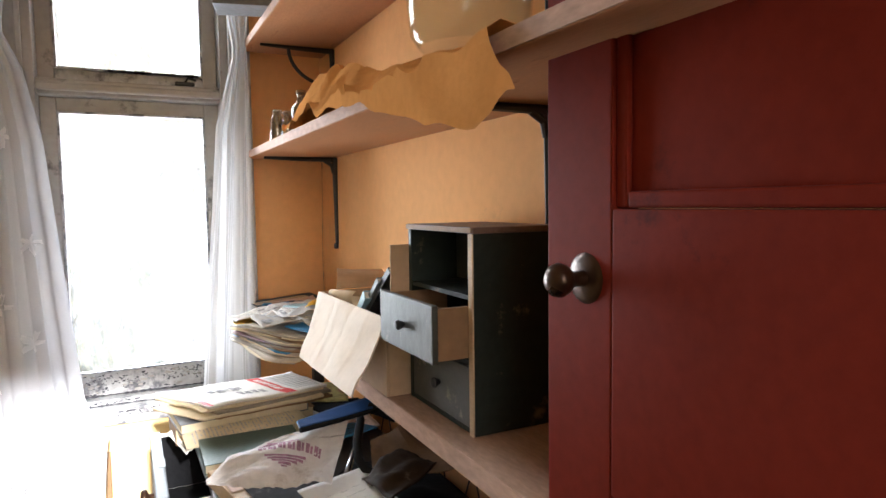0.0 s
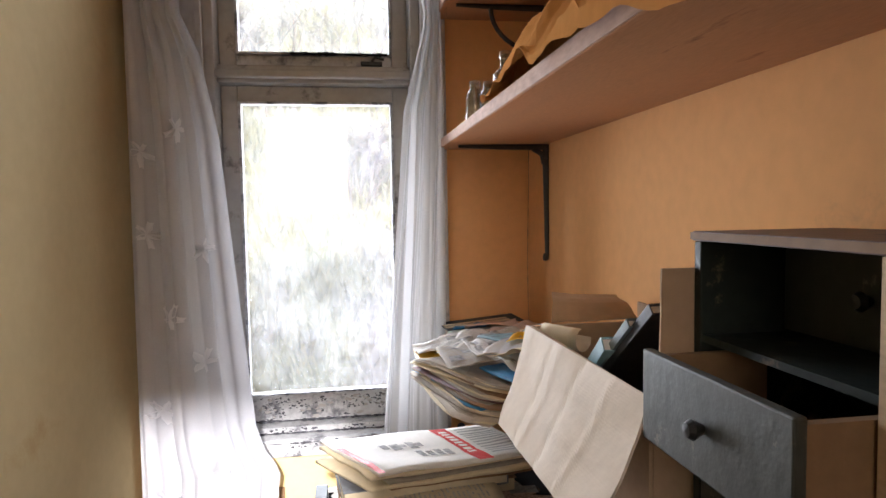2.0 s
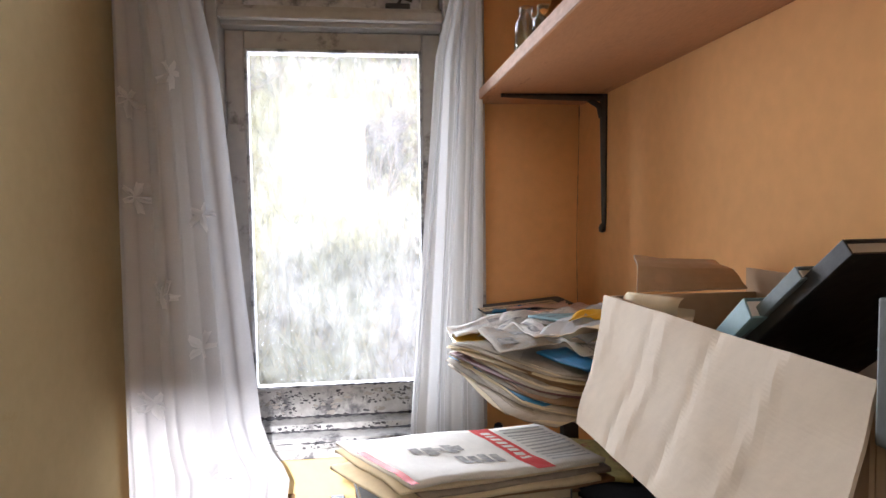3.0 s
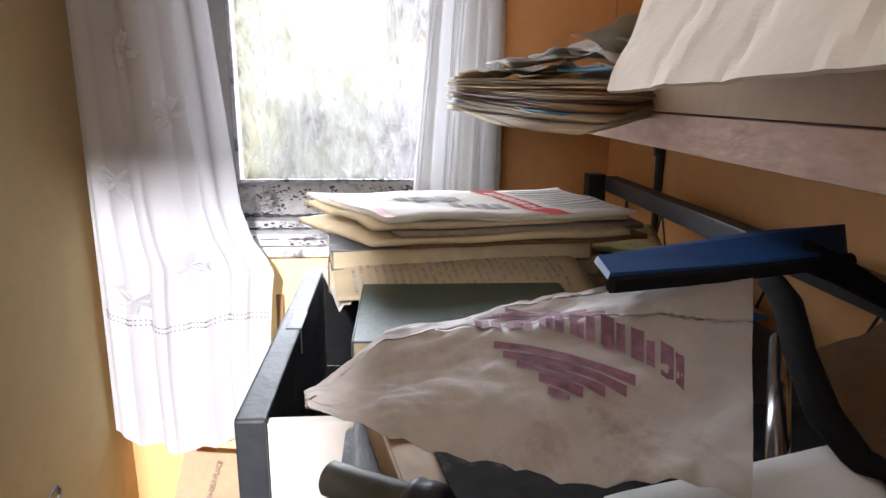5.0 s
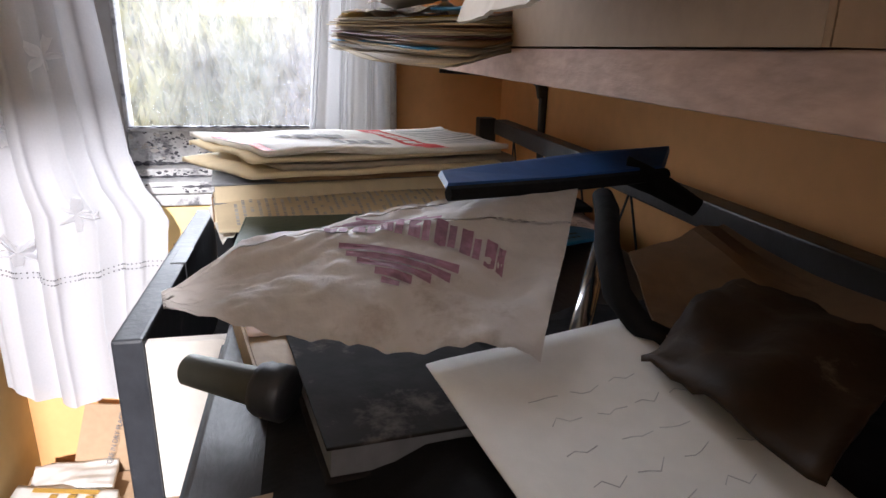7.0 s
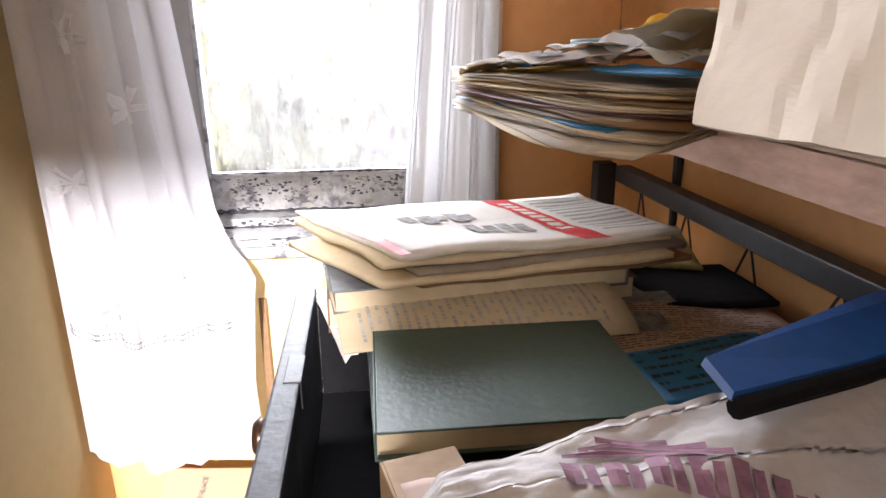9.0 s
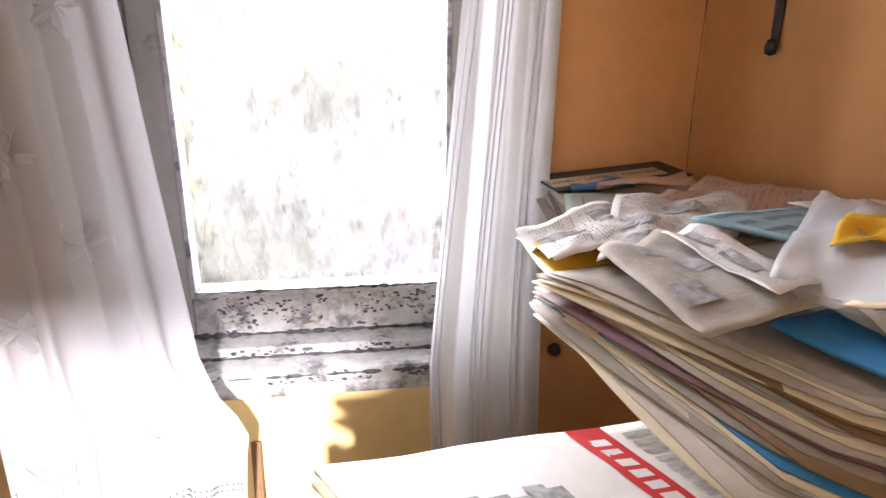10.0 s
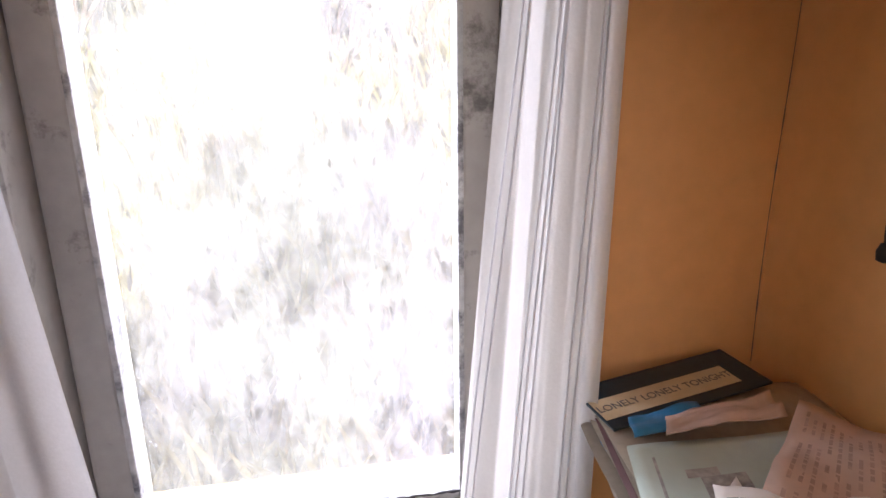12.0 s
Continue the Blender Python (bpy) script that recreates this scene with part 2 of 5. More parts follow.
def pane_material():
    """Old glass under years of grime: cloudy film, vertical runs, specks, and crusted edges. The film also whitens the
    pane in place of the glare outside.
    """
    m = bpy.data.materials.new("dirty_window_glass")
    m.use_nodes = True
    n, l = m.node_tree.nodes, m.node_tree.links
    n.remove(n["Principled BSDF"])
    tc = n.new("ShaderNodeTexCoord")
    clear, gloss, film = n.new("ShaderNodeBsdfTransparent"), n.new("ShaderNodeBsdfGlossy"), n.new("ShaderNodeBsdfTranslucent")
    gloss.inputs["Roughness"].default_value = 0.03

    def tex(scale, detail, stretch, low, high, to0, to1, rough=0.6):
        mp = n.new("ShaderNodeMapping")
        mp.inputs["Scale"].default_value = stretch
        l.new(tc.outputs["Object"], mp.inputs["Vector"])
        t = n.new("ShaderNodeTexNoise")
        t.inputs["Scale"].default_value, t.inputs["Detail"].default_value, t.inputs["Roughness"].default_value = scale, detail, rough
        l.new(mp.outputs[0], t.inputs["Vector"])
        r = n.new("ShaderNodeMapRange")
        r.inputs["From Min"].default_value, r.inputs["From Max"].default_value = low, high
        r.inputs["To Min"].default_value, r.inputs["To Max"].default_value = to0, to1
        l.new(t.outputs["Fac"], r.inputs["Value"])
        return r.outputs[0]

    def math_node(op, a, b):
        q = n.new("ShaderNodeMath")
        q.operation = op
        for k, v in enumerate((a, b)):
            if isinstance(v, (int, float)):
                q.inputs[k].default_value = v
            else:
                l.new(v, q.inputs[k])
        return q.outputs[0]

    clouds = tex(5.0, 5, (1, 1, 1), 0.36, 0.62, 0.62, 1.0)
    runs = tex(34, 10, (1.6, 1, 0.7), 0.36, 0.60, PANE_RUN, 1.0, 0.75)
    specks = tex(95, 4, (1.5, 1, 0.6), 0.30, 0.42, 0.35, 1.0)
    sep = n.new("ShaderNodeSeparateXYZ")
    l.new(tc.outputs["Generated"], sep.inputs[0])
    du = math_node("MINIMUM", sep.outputs["X"], math_node("SUBTRACT", 1.0, sep.outputs["X"]))
    dv = math_node("MULTIPLY", math_node("MINIMUM", sep.outputs["Z"], math_node("SUBTRACT", 1.0, sep.outputs["Z"])), 1.9)
    edge = n.new("ShaderNodeMapRange")
    edge.inputs["From Min"].default_value, edge.inputs["From Max"].default_value = 0.0, 0.05
    edge.inputs["To Min"].default_value, edge.inputs["To Max"].default_value = 0.25, 1.0
    wob = tex(38, 8, (1, 1, 1), 0.3, 0.7, -0.035, 0.06, 0.7)
    l.new(math_node("ADD", math_node("MINIMUM", du, dv), wob), edge.inputs["Value"])
    t = math_node("MULTIPLY", math_node("MULTIPLY", clouds, runs), math_node("MULTIPLY", specks, edge.outputs[0]))
    hue = n.new("ShaderNodeMix")
    hue.data_type = "RGBA"
    l.new(tex(3.0, 3, (1, 1, 1), 0.4, 0.6, 0.0, 1.0), hue.inputs["Factor"])
    hue.inputs["A"].default_value, hue.inputs["B"].default_value = (0.97, 0.95, 1.0, 1), (0.98, 1.0, 0.92, 1)
    l.new(hue.outputs["Result"], film.inputs["Color"])
    clear.inputs["Color"].default_value = (0.92, 0.93, 0.92, 1)
    a, b2 = n.new("ShaderNodeMixShader"), n.new("ShaderNodeMixShader")
    l.new(math_node("MULTIPLY", t, PANE_FILM), a.inputs[0])
    l.new(clear.outputs[0], a.inputs[1])
    l.new(film.outputs[0], a.inputs[2])
    fr = n.new("ShaderNodeFresnel")
    l.new(fr.outputs[0], b2.inputs[0])
    l.new(a.outputs[0], b2.inputs[1])
    l.new(gloss.outputs[0], b2.inputs[2])
    l.new(b2.outputs[0], n["Material Output"].inputs["Surface"])
    return m


# film weight: grime, and the white veil standing in for bright daylight outside
PANE_FILM, PANE_RUN = 0.086, 0.46
M_PANE = pane_material()


def thin_glass(base=0.03, gain=0.45, tint=(0.93, 0.95, 0.94, 1)):
    """Clear thin-walled glass: light goes straight through, the rims shine."""
    m = bpy.data.materials.new("thin_clear_glass")
    m.use_nodes = True
    n, l = m.node_tree.nodes, m.node_tree.links
    n.remove(n["Principled BSDF"])
    clear, gloss, mix, lw = n.new("ShaderNodeBsdfTransparent"), n.new("ShaderNodeBsdfGlossy"), n.new("ShaderNodeMixShader"), n.new("ShaderNodeLayerWeight")
    power = n.new("ShaderNodeMath")
    power.operation = "POWER"
    power.inputs[1].default_value = 3.0
    lw.inputs["Blend"].default_value = 0.35
    l.new(lw.outputs["Facing"], power.inputs[0])
    scale = n.new("ShaderNodeMath")
    scale.operation = "MULTIPLY_ADD"
    scale.inputs[1].default_value, scale.inputs[2].default_value = gain, base
    l.new(power.outputs[0], scale.inputs[0])
    clear.inputs["Color"].default_value = tint
    gloss.inputs["Roughness"].default_value = 0.04
    l.new(scale.outputs[0], mix.inputs[0])
    l.new(clear.outputs[0], mix.inputs[1])
    l.new(gloss.outputs[0], mix.inputs[2])
    l.new(mix.outputs[0], n["Material Output"].inputs["Surface"])
    return m


M_THIN = thin_glass()
M_BOTTLE = thin_glass(0.16, 0.75, (0.84, 0.86, 0.85, 1))

# ---- builders ----


def rnd(a, b):
    return random.uniform(a, b)


def mesh_ob(name, bm, material, parent=None, smooth=False):
    me = bpy.data.meshes.new(name)
    bmesh.ops.recalc_face_normals(bm, faces=bm.faces)
    bm.to_mesh(me)
    bm.free()
    me.materials.append(material)
    if smooth:
        for p in me.polygons:
            p.use_smooth = True
    ob = new(name, me)
    if parent is not None:
        ob.parent = parent
    return ob


def part(name, bm, material, parent, label="", smooth=False):
    return tagged(mesh_ob(name, bm, material, parent, smooth), label)


def empty(name, m=None):
    ob = new(name)
    ob.empty_display_size = 0.05
    if m is not None:
        ob.matrix_world = m
    return ob


def structure(name, bm, material, label, category="", smooth=False):
    return tagged(mesh_ob(name, bm, material, None, smooth), label, category or name.split("_")[0], kind="structure")


def box(x0, x1, y0, y1, z0, z1, bevel=0.0, bm=None, m=None):
    """A block between the given faces, with rounded edges."""
    b = bmesh.new()
    bmesh.ops.create_cube(b, size=1)
    for v in b.verts:
        v.co = Vector(((x0 + x1) / 2 + v.co.x * (x1 - x0), (y0 + y1) / 2 + v.co.y * (y1 - y0), (z0 + z1) / 2 + v.co.z * (z1 - z0)))
    if bevel:
        bmesh.ops.bevel(b, geom=b.edges[:], offset=bevel, segments=2, profile=0.6, affect="EDGES")
    if m is not None:
        b.transform(m)
    if bm is None:
        return b
    return merge(bm, b)


def merge(bm, other):
    tmp = bpy.data.meshes.new("tmp")
    other.to_mesh(tmp)
    other.free()
    bm.from_mesh(tmp)
    bpy.data.meshes.remove(tmp)
    return bm


def lathe(profile, seg=24, m=None):
    """A turned body from (radius, height) steps, round the z axis."""
    b = bmesh.new()
    rings = []
    for r, z in profile:
        if r < 1e-5:
            rings.append([b.verts.new((0, 0, z))])
        else:
            rings.append([b.verts.new((r * math.cos(2 * math.pi * i / seg), r * math.sin(2 * math.pi * i / seg), z)) for i in range(seg)])
    for lo, hi in zip(rings, rings[1:]):
        for i in range(seg):
            a = [lo[i % len(lo)], lo[(i + 1) % len(lo)], hi[(i + 1) % len(hi)], hi[i % len(hi)]]
            a = list(dict.fromkeys(a))
            if len(a) > 2:
                try:
                    b.faces.new(a)
                except ValueError:
                    pass
    if m is not None:
        b.transform(m)
    return b


def tube(points, radius, seg=10, closed_ends=True):
    """A round bar along a line of points; radius may be a list."""
    b = bmesh.new()
    pts = [Vector(p) for p in points]
    rad = radius if isinstance(radius, (list, tuple)) else [radius] * len(pts)
    rings = []
    for i, p in enumerate(pts):
        d = (pts[min(i + 1, len(pts) - 1)] - pts[max(i - 1, 0)]).normalized()
        side = d.orthogonal().normalized() if i == 0 else (side - d * side.dot(d)).normalized()
        up = d.cross(side)
        rings.append([b.verts.new(p + rad[i] * (side * math.cos(2 * math.pi * k / seg) + up * math.sin(2 * math.pi * k / seg))) for k in range(seg)])
    for lo, hi in zip(rings, rings[1:]):
        for k in range(seg):
            b.faces.new((lo[k], lo[(k + 1) % seg], hi[(k + 1) % seg], hi[k]))
    if closed_ends:
        b.faces.new(rings[0])
        b.faces.new(rings[-1])
    return b


def sheet(w, h, nx, ny, rise, thick=0.0006, m=None, shape=None):
    """A thin leaf w x h, centred, its height given by rise(u, v), u and v from 0 to 1; shape(u, v) may move its outline."""
    b = bmesh.new()
    top, low = [], []
    for j in range(ny + 1):
        for i in range(nx + 1):
            u, v = i / nx, j / ny
            x, y = (u - 0.5) * w, (v - 0.5) * h
            if shape:
                x, y = shape(u, v, x, y)
            z = rise(u, v)
            top.append(b.verts.new((x, y, z + thick)))
            low.append(b.verts.new((x, y, z)))
    k = nx + 1
    for j in range(ny):
        for i in range(nx):
            a = j * k + i
            b.faces.new((top[a], top[a + 1], top[a + 1 + k], top[a + k]))
            b.faces.new((low[a + k], low[a + 1 + k], low[a + 1], low[a]))
    rim = [i for i in range(k)] + [j * k + nx for j in range(1, ny + 1)] + [ny * k + i for i in range(nx - 1, -1, -1)] + [j * k for j in range(ny - 1, 0, -1)]
    for a, c in zip(rim, rim[1:] + rim[:1]):
        b.faces.new((top[c], top[a], low[a], low[c]))
    if m is not None:
        b.transform(m)
    return b


def crumple(amount, scale, seed):
    return lambda u, v: amount * noise.fractal(Vector((u * scale + seed, v * scale - seed, seed)), 0.9, 2.0, 4)


def wave(amount, n, seed=0.0):
    return lambda u, v: amount * math.sin((u + 0.3 * v) * n * math.pi + seed)


def rot(rx=0, ry=0, rz=0):
    return pose(0, 0, 0, rx, ry, rz)


def label_text(words, size, material, m, parent, name="lettering", label=""):
    """Raised flat letters from the built-in font, as a mesh."""
    cu = bpy.data.curves.new(name, "FONT")
    cu.body, cu.size, cu.extrude, cu.align_x, cu.align_y = words, size, 0.0002, "CENTER", "CENTER"
    tmp = bpy.data.objects.new("tmp_text", cu)
    scene.collection.objects.link(tmp)
    me = bpy.data.meshes.new_from_object(tmp.evaluated_get(bpy.context.evaluated_depsgraph_get()))
    bpy.data.objects.remove(tmp)
    bpy.data.curves.remove(cu)
    me.transform(m)
    me.materials.append(material)
    ob = new(name, me)
    ob.parent = parent
    return tagged(ob, label)


# ---- the room ----
XL, XR, YW, YB, ZC = -0.39, 0.68, 2.14, -0.27, 2.55
GX0, GX1, GY, GZ0, GZ1, UZ0, UZ1 = -0.13, 0.298, 2.25, 0.872, 1.708, 1.836, 2.26
OX0, OX1, OZ0, OZ1 = GX0 - 0.075, GX1 + 0.075, 0.775, UZ1 + 0.07   # the hole in the wall

structure("floor", box(XL, XR, YB, YW, -0.10, -0.012), M_DARKWOOD, "dark boarded floor under scattered papers")
structure("ceiling", box(XL - 0.2, XR + 0.2, YB - 0.12, YW + 0.3, ZC, ZC + 0.12), M_CEIL, "plain off-white plaster ceiling")
structure("wall_left", box(XL - 0.2, XL, YB - 0.12, YW + 0.3, -0.1, ZC), M_WALL_L, "cream-yellow painted plaster wall", "wall")
structure("wall_right", box(XR, XR + 0.2, YB - 0.12, YW + 0.3, -0.1, ZC), M_WALL, "warm yellow painted plaster wall behind shelves", "wall")
bm = bmesh.new()
box(XL, OX0, YW, YW + 0.3, -0.1, ZC, bm=bm)
box(OX1, XR, YW, YW + 0.3, -0.1, ZC, bm=bm)
box(OX0, OX1, YW, YW + 0.3, OZ1, ZC, bm=bm)
structure("wall_window", bm, M_WALL, "yellow painted wall with a tall window", "wall")
# separate wall piece whose paler colour carries the sunlight below the sill
structure("wall_under_window", box(OX0 + 0.001, OX1 - 0.001, YW - 0.003, YW + 0.3, -0.1, OZ0 - 0.001), M_WALL_Y, "yellow painted wall below the sill, coloured paler for the sun on it", "wall")
DX0, DX1, DZ = -0.375, 0.50, 2.06
bm = bmesh.new()
box(XL, DX0, YB - 0.12, YB, -0.1, ZC, bm=bm)
box(DX1, XR, YB - 0.12, YB, -0.1, ZC, bm=bm)
box(DX0, DX1, YB - 0.12, YB, DZ, ZC, bm=bm)
structure("wall_back", bm, M_WALL, "yellow painted wall with the doorway", "wall")

# an unseen hall added behind; its window opening is sized to shape the low sun's beam
HY = -1.3
structure("hall_floor", box(-1.4, 1.6, HY, YB, -0.10, -0.002), M_DARKWOOD, "dark floor of the unseen, added hall", "floor")
structure("hall_ceiling", box(-1.4, 1.6, HY - 0.15, YB - 0.12, ZC, ZC + 0.12), M_CEIL, "plain ceiling of the unseen, added hall", "ceiling")
structure("hall_wall_left", box(-1.6, -1.4, HY - 0.15, YB - 0.12, -0.1, ZC), M_HALL, "dark brown wall of the unseen, added hall", "wall")
structure("hall_wall_right", box(1.6, 1.8, HY - 0.15, YB - 0.12, -0.1, ZC), M_HALL, "dark brown wall of the unseen, added hall", "wall")
bm = bmesh.new()
box(-1.4, XL - 0.2, YB - 0.12, YB, -0.1, ZC, bm=bm)
box(XR + 0.2, 1.6, YB - 0.12, YB, -0.1, ZC, bm=bm)
structure("hall_wall_front", bm, M_HALL, "dark brown wall of the unseen, added hall, beside the doorway", "wall")
# edges of the added opening set where the sun patch ends
RX0, RX1, RZ0, RZ1 = -0.55, 0.175, 1.25, 2.50
bm = bmesh.new()
box(-1.4, RX0, HY - 0.15, HY, -0.1, ZC, bm=bm)
box(RX1, 1.6, HY - 0.15, HY, -0.1, ZC, bm=bm)
box(RX0, RX1, HY - 0.15, HY, -0.1, RZ0, bm=bm)
box(RX0, RX1, HY - 0.15, HY, RZ1, ZC, bm=bm)
structure("hall_wall_rear", bm, M_HALL, "unseen, added hall wall with an opening that shapes the sunbeam", "wall")

# ---- window ----
win = tagged(empty("window_1", pose(0, 0, 0)), "tall narrow sash window with peeling white paint", "window", kind="structure")
FY0, FY1 = YW + 0.065, YW + 0.135


def bar_part(name, x0, x1, y0, y1, z0, z1, material, parent, bevel=0.004, label=""):
    return part(name, box(x0, x1, y0, y1, z0, z1, bevel), material, parent, label)


bar_part("frame_jamb", OX0, OX0 + 0.028, YW + 0.005, YW + 0.16, OZ0, OZ1, M_WHITE, win)
bar_part("frame_jamb", OX1 - 0.028, OX1, YW + 0.005, YW + 0.16, OZ0, OZ1, M_WHITE, win)
bar_part("frame_head", OX0 + 0.028, OX1 - 0.028, YW + 0.005, YW + 0.16, OZ1 - 0.03, OZ1, M_WHITE, win)
transom = bar_part("transom", OX0 + 0.028, OX1 - 0.028, YW + 0.03, YW + 0.15, GZ1 + 0.045, UZ0 - 0.035, M_WHITE, win)
part("drip_mould", box(OX0 + 0.028, OX1 - 0.028, YW + 0.005, YW + 0.03, GZ1 + 0.055, GZ1 + 0.078, 0.006), M_WHITE, transom)
for n_, z0, z1, low, high in (("lower_sash", GZ0, GZ1, 0.072, 0.043), ("upper_sash", UZ0, UZ1, 0.033, 0.035)):
    sash = bar_part(n_, OX0 + 0.03, GX0, FY0, FY1, z0 - low, z1 + high, M_WHITE, win)
    bar_part("sash_stile", GX1, OX1 - 0.03, FY0, FY1, z0 - low, z1 + high, M_WHITE, sash)
    bar_part("sash_rail", GX0, GX1, FY0 + 0.002, FY1, z1, z1 + high, M_WHITE, sash)
    bar_part("sash_rail", GX0, GX1, FY0 + 0.002, FY1, z0 - low, z0, M_SASH, sash, label="peeling and mouldy bottom rail")
    for bead in (box(GX0, GX0 + 0.008, FY0 - 0.006, FY0 + 0.03, z0, z1, 0.003), box(GX1 - 0.008, GX1, FY0 - 0.006, FY0 + 0.03, z0, z1, 0.003),
                 box(GX0 + 0.008, GX1 - 0.008, FY0 - 0.006, FY0 + 0.03, z0, z0 + 0.008, 0.003), box(GX0 + 0.008, GX1 - 0.008, FY0 - 0.006, FY0 + 0.03, z1 - 0.008, z1, 0.003)):
        part("glazing_bead", bead, M_SASH, sash)
    pane = part("pane", box(GX0 + 0.002, GX1 - 0.002, GY - 0.002, GY + 0.002, z0 + 0.002, z1 - 0.002), M_PANE, sash, "dirty streaked glass")
    pane.visible_shadow = False
sill = bar_part("sill", OX0 - 0.055, OX1 + 0.055, YW - 0.032, YW + 0.20, OZ0 - 0.022, OZ0 + 0.004, M_SASH, win, 0.006, "cracked and flaking sill board")
part("sill_step", box(OX0 + 0.03, OX1 - 0.03, YW + 0.018, YW + 0.15, OZ0 + 0.005, OZ0 + 0.023, 0.004), M_SASH, sill)
part("sill_nosing", box(OX0 - 0.05, OX1 + 0.05, YW - 0.020, YW, OZ0 - 0.050, OZ0 - 0.023, 0.005), M_SASH, sill)
for x0, x1 in ((OX0 - 0.066, OX0 + 0.002), (OX1 - 0.002, OX1 + 0.066)):
    arch = bar_part("architrave", x0, x1, YW - 0.028, YW + 0.004, OZ0 + 0.005, OZ1 + 0.06, M_WHITE, win, 0.006)
    xm = x0 + 0.012 if x0 > 0 else x1 - 0.012
    part("moulding", box(min(xm, xm + 0.016), max(xm, xm + 0.016), YW - 0.036, YW - 0.0285, OZ0 + 0.01, OZ1 + 0.05, 0.003), M_WHITE, arch)
bar_part("architrave", OX0 + 0.003, OX1 - 0.003, YW - 0.028, YW + 0.004, OZ1 - 0.004, OZ1 + 0.06, M_WHITE, win, 0.006)
part("sash_catch", merge(box(0.21, 0.27, FY0 - 0.022, FY0 - 0.004, UZ0 - 0.03, UZ0 - 0.018, 0.003), tube([(0.24, FY0 - 0.012, UZ0 - 0.02), (0.25, FY0 - 0.02, UZ0 - 0.005), (0.275, FY0 - 0.02, UZ0 - 0.012)], 0.004)), M_IRON, win, "black iron catch")


def dark_line(x0, x1, y, z, size, seed, label):
    """An uneven dark bead along a joint of the window."""
    n = 60
    pts = [(x0 + (x1 - x0) * k / n, y + 0.003 * noise.noise(Vector((k * 0.4, 2, seed))), z + 0.0015 * noise.noise(Vector((k * 0.6, 5, seed)))) for k in range(n + 1)]
    part("dark_line", tube(pts, [size * (0.25 + 1.6 * abs(noise.noise(Vector((k * 0.37, seed, 5))))) for k in range(n + 1)], 6), M_MOULD, win, label)


dark_line(GX0 + 0.004, GX1 - 0.004, FY0 - 0.005, GZ0 + 0.009, 0.0035, 1.0, "uneven dark line along the foot of the pane")
# the next two beads draw the shadow gaps between rail, step and sill
dark_line(OX0 + 0.03, OX1 - 0.03, FY0 - 0.001, GZ0 - 0.070, 0.0055, 2.0, "dark bead painting the shadow gap between rail and sill")
dark_line(OX0 + 0.032, OX1 - 0.032, YW + 0.018, OZ0 + 0.006, 0.0045, 3.0, "dark bead painting the shadow gap under the sill step")
dark_line(OX0 - 0.05, OX1 + 0.05, YW - 0.031, OZ0 - 0.006, 0.005, 4.0, "uneven dark line along the front of the sill")
bm = tube([(0.015 + 0.27 * k / 40, FY0 - 0.010 + 0.004 * noise.noise(Vector((k * 0.4, 2, 0))), UZ0 + 0.003) for k in range(41)], [0.003 + 0.006 * abs(noise.noise(Vector((k * 0.37, 0, 5)))) for k in range(41)], 6)
part("dark_line", bm, M_BLACK, win, "black dirt gathered on the transom")


def crust(name, material, x0, x1, y, z0, z1, count, size, seed, label, lift):
    """Many small irregular flakes on the upright faces of the window's foot, standing a little off them."""
    rng = random.Random(seed)
    verts, faces = [], []
    for k in range(count):
        cx, cz, r = rng.uniform(x0, x1), rng.uniform(z0, z1), size * rng.uniform(0.3, 1.0) ** 2
        if noise.noise(Vector((cx * 14, cz * 30, seed))) < -0.05:
            continue
        i, m = len(verts), 7
        for q in range(m):
            a = 2 * math.pi * q / m
            rr = r * rng.uniform(0.5, 1.3)
            px = min(x1, max(x0, cx + rr * 1.8 * math.cos(a)))
            pz = min(z1, max(z0, cz + rr * math.sin(a)))
            verts.append((px, y - lift * rng.uniform(0.3, 1.0), pz))
        faces.append(tuple(range(i, i + m)))
    me = bpy.data.meshes.new(name)
    me.from_pydata(verts, [], faces)
    me.materials.append(material)
    ob = new(name, me)
    ob.parent = win
    tagged(ob, label, kind="stuff")


crust("mould_spots", M_MOULD, GX0 + 0.003, GX1 - 0.003, FY0 + 0.002, GZ0 - 0.068, GZ0 - 0.002, 520, 0.0030, 5, "black mould spots on the bottom rail", 0.0012)
crust("paint_flakes", M_WHITE, GX0 + 0.003, GX1 - 0.003, FY0 + 0.002, GZ0 - 0.066, GZ0 - 0.004, 90, 0.006, 8, "curling flakes of old white paint", 0.0035)
crust("mould_spots", M_MOULD, OX0 + 0.035, OX1 - 0.035, YW + 0.018, OZ0 + 0.007, OZ0 + 0.021, 160, 0.004, 9, "black cracks in the sill paint", 0.0012)
crust("mould_spots", M_MOULD, OX0 - 0.04, OX1 + 0.04, YW - 0.032, OZ0 - 0.019, OZ0 + 0.001, 200, 0.004, 11, "black cracks in the sill paint", 0.0012)

# ---- the door ----
door = tagged(empty("door_1", pose(0.497, YB + 0.005, 0.01)), "dark red panelled door standing open", "door", kind="structure")
DW, DH, DT = 0.77, 2.03, 0.036          # it lies along +y from the hinge


def door_piece(name, y0, y1, z0, z1, x0=-DT / 2, x1=DT / 2, bevel=0.002, parent=None, label=""):
    return part(name, box(x0, x1, y0, y1, z0, z1, bevel), M_RED, parent or door, label)


